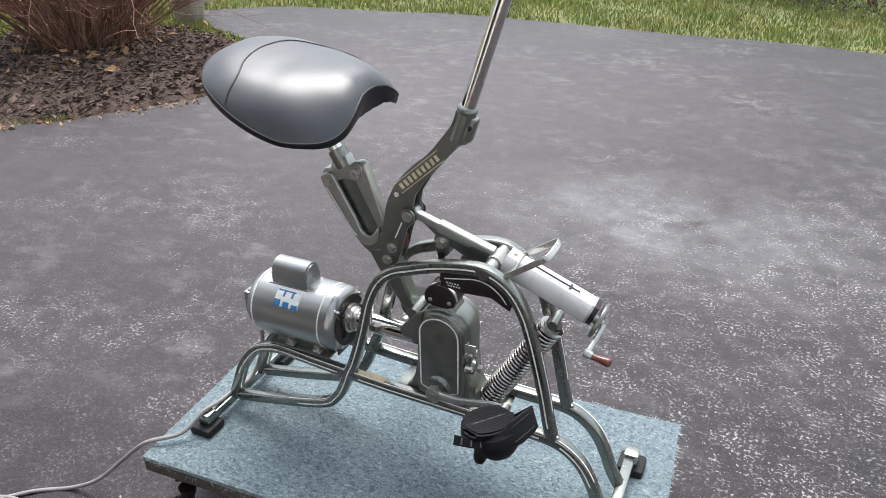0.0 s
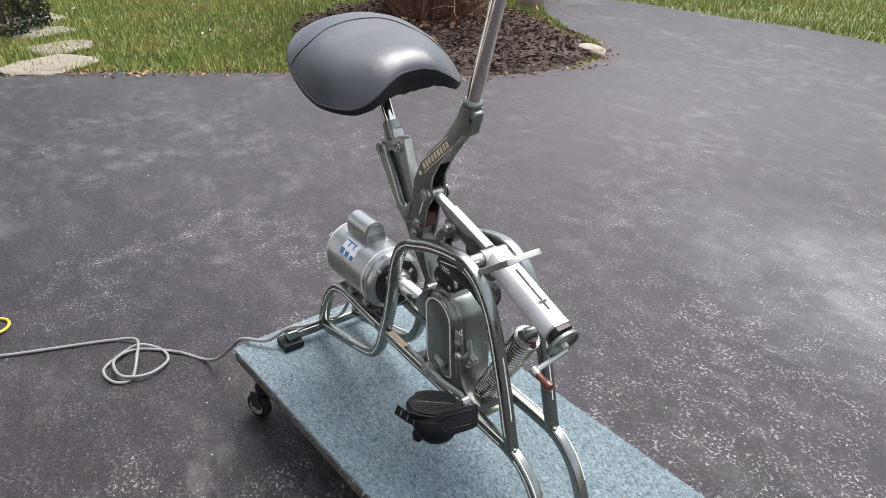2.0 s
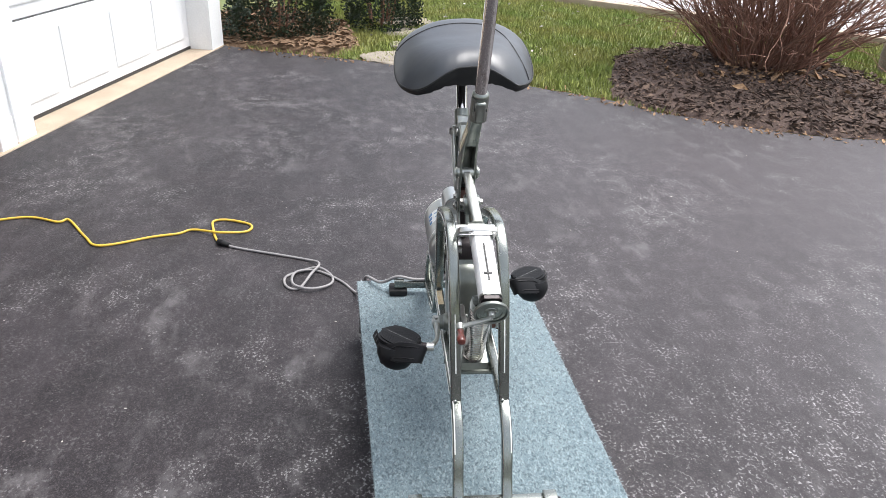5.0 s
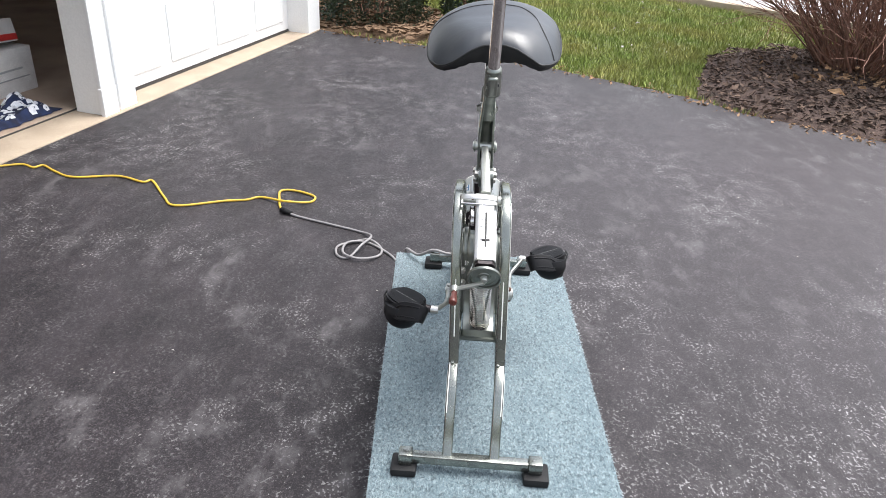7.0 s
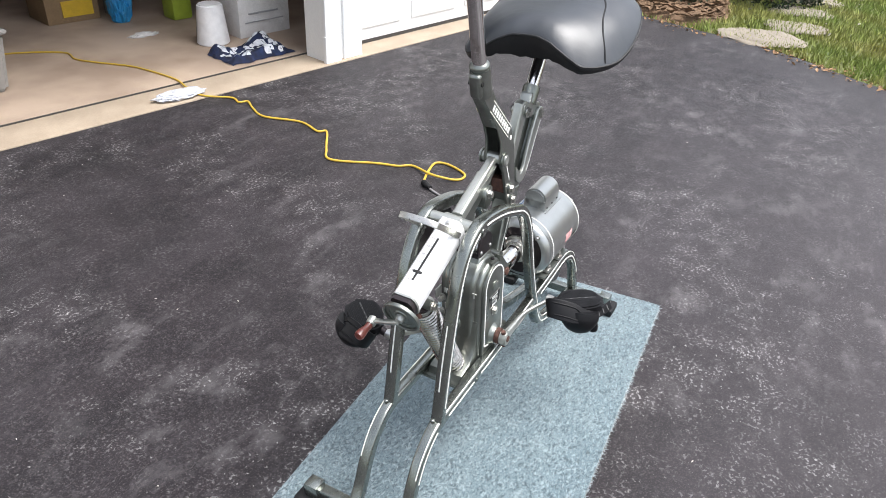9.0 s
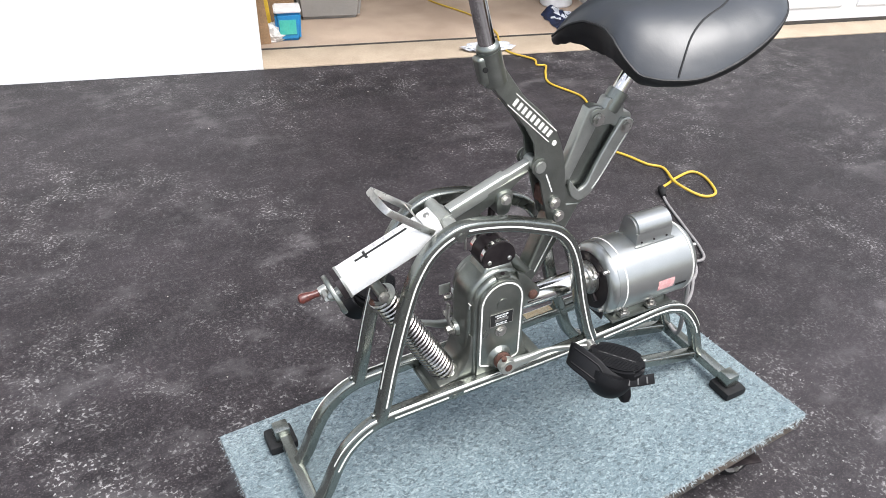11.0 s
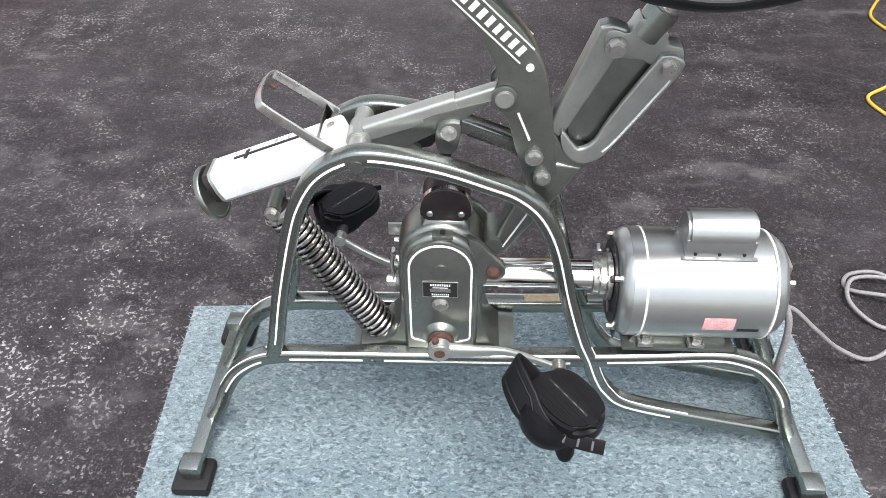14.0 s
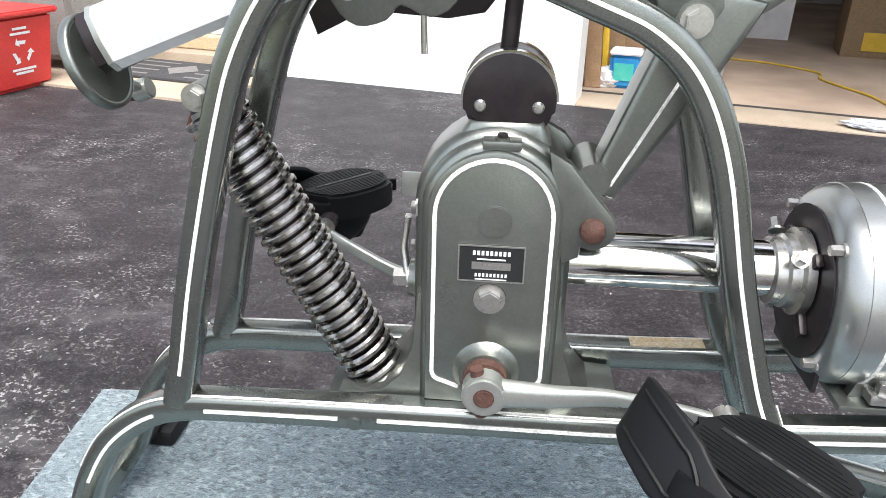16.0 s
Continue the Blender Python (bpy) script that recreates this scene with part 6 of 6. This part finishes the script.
# ---- planting ----
def shrub(name, x, y, stems, height, spread, seed, label):
    """A leafless many-stemmed shrub."""
    rng = random.Random(seed)
    s = thing(name, (x, y, 0.06), label, "shrub")
    wood, fine = B(), B()

    def shoot(bm, p, d, length, r, depth):
        path, q, v = [Vector(p)], Vector(p), Vector(d)
        n = 7
        for k in range(n):
            v = (v + Vector((rng.gauss(0, 0.16), rng.gauss(0, 0.16), rng.gauss(0.02, 0.1)))).normalized()
            q = q + v * length / n
            q.z = max(q.z, 0.05)
            path.append(q.copy())
        sweep(bm, path, ring(r, 4 if depth < 2 else 3), None, False, [1 - 0.75 * k / n for k in range(n + 1)])
        if depth < 2:
            for k in range(5 if depth == 0 else 3):
                a = path[rng.randint(2, n)]
                w = (v + Vector((rng.gauss(0, 0.55), rng.gauss(0, 0.55), rng.gauss(0.1, 0.35)))).normalized()
                shoot(fine, a, w, length * rng.uniform(0.3, 0.55), r * 0.5, depth + 1)

    for k in range(stems):
        a = rng.uniform(0, 2 * math.pi)
        rad = 0.32 * spread * math.sqrt(rng.random())
        base_ = (x + rad * math.cos(a), y + rad * math.sin(a), 0.05)
        out = rng.uniform(0.1, 1.0) * spread
        d = Vector((math.cos(a) * out, math.sin(a) * out, rng.uniform(0.7, 1.3))).normalized()
        shoot(wood, base_, d, height * rng.uniform(0.65, 1.1), rng.uniform(0.005, 0.011), 0)
    tagged(part("stem_clump", wood, BARK, s), kind="stuff")
    tagged(part("twig_clump", fine, BARK, s, "dense thin reddish-brown twigs"), kind="stuff")


shrub("bare_shrub", -4.2, 2.95, 250, 1.35, 1.12, 3, "large leafless shrub of reddish-brown twigs in mulch")


def evergreen(name, x, y, rx, ry, h, leaves, seed, label):
    rng = random.Random(seed)
    s = thing(name, (x, y, 0.0), label, "shrub")
    bm = B()
    for k in range(14):
        a = rng.uniform(0, 2 * math.pi)
        sweep(bm, curve_points([(x + 0.1 * math.cos(a), y + 0.1 * math.sin(a), 0), (x + 0.4 * rx * math.cos(a), y + 0.4 * ry * math.sin(a), 0.4 * h), (x + 0.8 * rx * math.cos(a), y + 0.8 * ry * math.sin(a), 0.8 * h)], 4), ring(0.012, 5))
    part("stems", bm, BARK, s)
    bm = B()
    for k in range(leaves):
        a, u = rng.uniform(0, 2 * math.pi), rng.uniform(-0.15, 1)
        rr = (0.72 + 0.28 * rng.random()) * (1 + 0.22 * noise.noise((math.cos(a) * 2.5, math.sin(a) * 2.5, u * 3 + seed)))
        c = math.sqrt(max(1 - max(u, 0) ** 2, 0.02))
        p = Vector((x + rx * c * rr * math.cos(a), y + ry * c * rr * math.sin(a), h * 0.12 + h * 0.88 * max(u, -0.1) * rr))
        d = Vector((rng.gauss(0, 1), rng.gauss(0, 1), rng.gauss(0.4, 0.7))).normalized() * rng.uniform(0.025, 0.045)
        w = d.orthogonal().normalized() * rng.uniform(0.008, 0.014)
        lift_ = d.cross(w).normalized() * 0.004
        v = [bm.verts.new(q) for q in (p, p + d * 0.5 + w + lift_, p + d, p + d * 0.5 - w + lift_)]
        bm.faces.new((v[0], v[1], v[2]))
        bm.faces.new((v[0], v[2], v[3]))
    tagged(part("crown", bm, LEAF_DARK, s, "dense small dark green leaves", False), kind="stuff")


evergreen("evergreen_shrub", -5.32, -1.02, 0.52, 0.5, 0.95, 9000, 5, "dark green clipped evergreen shrub at the house corner")
evergreen("evergreen_shrub", -5.85, -0.1, 0.42, 0.38, 0.66, 4500, 6, "low dark evergreen shrub beside the stepping stones")
evergreen("evergreen_shrub", 1.4, 7.76, 1.0, 0.8, 1.2, 6000, 7, "dark green shrub at the far lawn's edge")
shrub("bare_shrub", 0.22, 7.79, 60, 1.0, 1.1, 11, "tangle of brown leafless brush on the far lawn")


def stone(name, x, y, rx, ry, h, mat, label, category, seed, group="", sink=0.3):
    bm = B()
    bmesh.ops.create_icosphere(bm, subdivisions=4, radius=1)
    for v in bm.verts:
        p = v.co.copy()
        f = 1 + 0.22 * noise.noise(p * 1.4 + Vector((seed, 0, 0))) + 0.07 * noise.noise(p * 5 + Vector((0, seed, 0)))
        zz = p.z * f
        v.co = (x + p.x * rx * f, y + p.y * ry * f, -0.01 + h * (zz if zz < 0.6 else 0.6 + 0.25 * (zz - 0.6)) + h * sink)
    return solid(name, bm, mat, (x, y, 0), label, category, group)


stone("rock", -4.36, 4.22, 0.13, 0.13, 0.4, ROCK, "tall pale rock standing at the lawn's corner", "rock", 4)
stone("rock", -2.78, 3.42, 0.13, 0.09, 0.05, ROCK, "low grey edging rock at the mulch bed", "rock", 7)
for k, (x, y, rx, ry) in enumerate(((-4.5, 0.01, 0.22, 0.3), (-4.94, 0.18, 0.18, 0.23), (-5.5, 0.17, 0.18, 0.25), (-6.05, 0.14, 0.23, 0.28))):
    stone("stepping_stone", x, y, rx, ry, 0.03, STONE, "flat tan stepping stone set in the grass", "stepping stone", 20 + k, "stepping stones to the lawn")
t = thing("marker_stake", (-1.9, 6.55, 0), "thin dark metal stake in the far lawn", "stake")
part("rod", rod(B(), (-1.9, 6.55, -0.02), (-1.87, 6.55, 0.5), 0.012), DARK_STEEL, t)
t = thing("street_post", (-4.85, 4.93, 0), "pale concrete post at the lawn's edge", "post")
part("shaft", box(B(), (-4.85, 4.93, 0.4), (0.14, 0.14, 0.84), bevel=0.015), CONCRETE, t)
part("cap", box(B(), (-4.85, 4.93, 0.87), (0.22, 0.2, 0.12), bevel=0.02), DARK_STEEL, t, "dark box on top")


# ---- grass, mulch chips, leaves, litter ----
def inside(x, y, poly):
    hit = False
    for (x0, y0), (x1, y1) in zip(poly, poly[1:] + poly[:1]):
        if (y0 > y) != (y1 > y) and x < (x1 - x0) * (y - y0) / (y1 - y0) + x0:
            hit = not hit
    return hit


lawn_side = [tuple(p) for p in DRIVE_EDGE] + [(-5.3, 5.0), (-14, 5.0), (-14, -3), (-4.82, -3)]
rng = random.Random(21)
verts, faces = [], []


def blade(x, y, h):
    a = rng.uniform(0, 2 * math.pi)
    w, bx, by = rng.uniform(0.004, 0.008), rng.gauss(0, 0.5) * h, rng.gauss(0, 0.5) * h
    k = len(verts)
    verts.extend(((x - w * math.cos(a), y - w * math.sin(a), -0.015), (x + w * math.cos(a), y + w * math.sin(a), -0.015), (x + bx, y + by, h)))
    faces.append((k, k + 1, k + 2))


def blades(n, x0, x1, y0, y1, test):
    for _ in range(n):
        x, y = rng.uniform(x0, x1), rng.uniform(y0, y1)
        if test(x, y):
            tuft = 0.6 + 0.7 * noise.noise((x * 1.3, y * 1.3, 1.0)) + 0.5 * noise.noise((x * 5, y * 5, 2.0))
            if rng.random() < 0.45 + tuft * 0.6:
                blade(x, y, max(0.012, rng.uniform(0.016, 0.036) * (0.55 + max(tuft, 0))))


straw_poly = [tuple(p) for p in straw]
on_road = lambda x, y: (street.transposed() @ Vector((x + 5.24, y - 5.1, 0))).x < 0.03
blades(90000, -8.0, -3.0, -1.2, 3.2, lambda x, y: inside(x, y, lawn_side) and not on_road(x, y) and not inside(x, y, bed) and not inside(x, y, straw_poly))
blades(45000, -8.0, -2.6, 3.0, 5.1, lambda x, y: inside(x, y, lawn_side) and not on_road(x, y) and not inside(x, y, bed))
far_lawn = [tuple(p) for p in FAR_EDGE] + [(9, 10), (-4.4, 10), (-5.2, 5.2)]
blades(90000, -6.0, 3.5, 4.6, 9.5, lambda x, y: inside(x, y, far_lawn) and not on_road(x, y))
me = bpy.data.meshes.new("grass")
me.from_pydata(verts, [], faces)
me.materials.append(BLADE)
tagged(new("grass", me), "thin early-spring lawn grass with yellow tufts", "grass", kind="stuff")


def scatter(name, n, spot, size, mat, label, category, seed, flatness=0.4):
    """Many small flat bits lying about."""
    rng = random.Random(seed)
    verts, faces = [], []
    for _ in range(n):
        x, y, z = spot(rng)
        s, a = size * (0.35 + 1.6 * rng.random() ** 2.2), rng.uniform(0, 2 * math.pi)
        tilt = Euler((rng.gauss(0, flatness), rng.gauss(0, flatness), a)).to_matrix()
        k = len(verts)
        for u, v, w in ((-1, -0.3, 0), (0, -0.5, 0.15), (1, 0.1, 0), (0.1, 0.5, 0.2), (0, 0, -0.25)):
            verts.append(tuple(Vector((x, y, z + 0.25 * s)) + tilt @ Vector((u * s, v * s, w * s))))
        faces += [(k, k + 1, k + 4), (k + 1, k + 2, k + 4), (k + 2, k + 3, k + 4), (k + 3, k, k + 4), (k, k + 1, k + 2, k + 3)]
    me = bpy.data.meshes.new(name)
    me.from_pydata(verts, [], faces)
    me.materials.append(mat)
    return tagged(new(name, me), label, category, kind="stuff")


def in_bed(poly, x0, x1, y0, y1, lift):
    def spot(rng):
        while True:
            x, y = rng.uniform(x0, x1), rng.uniform(y0, y1)
            if inside(x, y, poly):
                d = min(math.hypot(x - px, y - py) for px, py in poly[::3])
                return x, y, lift * min(d / 0.5, 1)
    return spot


scatter("mulch_chips", 9000, in_bed(bed, -5.2, -2.55, 1.4, 4.0, 0.09), 0.018, CHIP, "loose brown bark chips", "mulch", 31)
scatter("straw_needles", 2500, in_bed(straw_poly, -6.4, -4.4, -2.0, -0.25, 0.05), 0.03, STRAW, "scattered rusty pine needles", "needles", 32, 0.2)
scatter("dry_leaves", 160, lambda r: (-3.85 + r.gauss(0, 0.28), 2.8 + r.gauss(0, 0.33), 0.09), 0.035, LEAF_DRY, "dry orange-brown leaves under the shrub", "leaves", 33)
scatter("lawn_leaves", 90, lambda r: (r.uniform(-8, -4.6), r.uniform(-0.5, 2.2), 0.015), 0.014, LITTER, "pale fallen leaves on the lawn", "leaves", 34)


def edge_spot(r):
    k = r.randrange(len(drive) - 12)
    a = drive[k]
    return a[0] + r.gauss(0.02, 0.05), a[1] + r.gauss(-0.01, 0.05), 0.001


scatter("edge_litter", 900, edge_spot, 0.012, LEAF_DRY, "dry bits along the driveway's edge", "litter", 35)
scatter("driveway_litter", 420, lambda r: (r.uniform(-3.5, 2.5), r.uniform(-2.2, 4.5), 0.0005), 0.0042 * 0.7, LITTER, "tiny pale grit and petals on the asphalt", "litter", 36, 0.15)
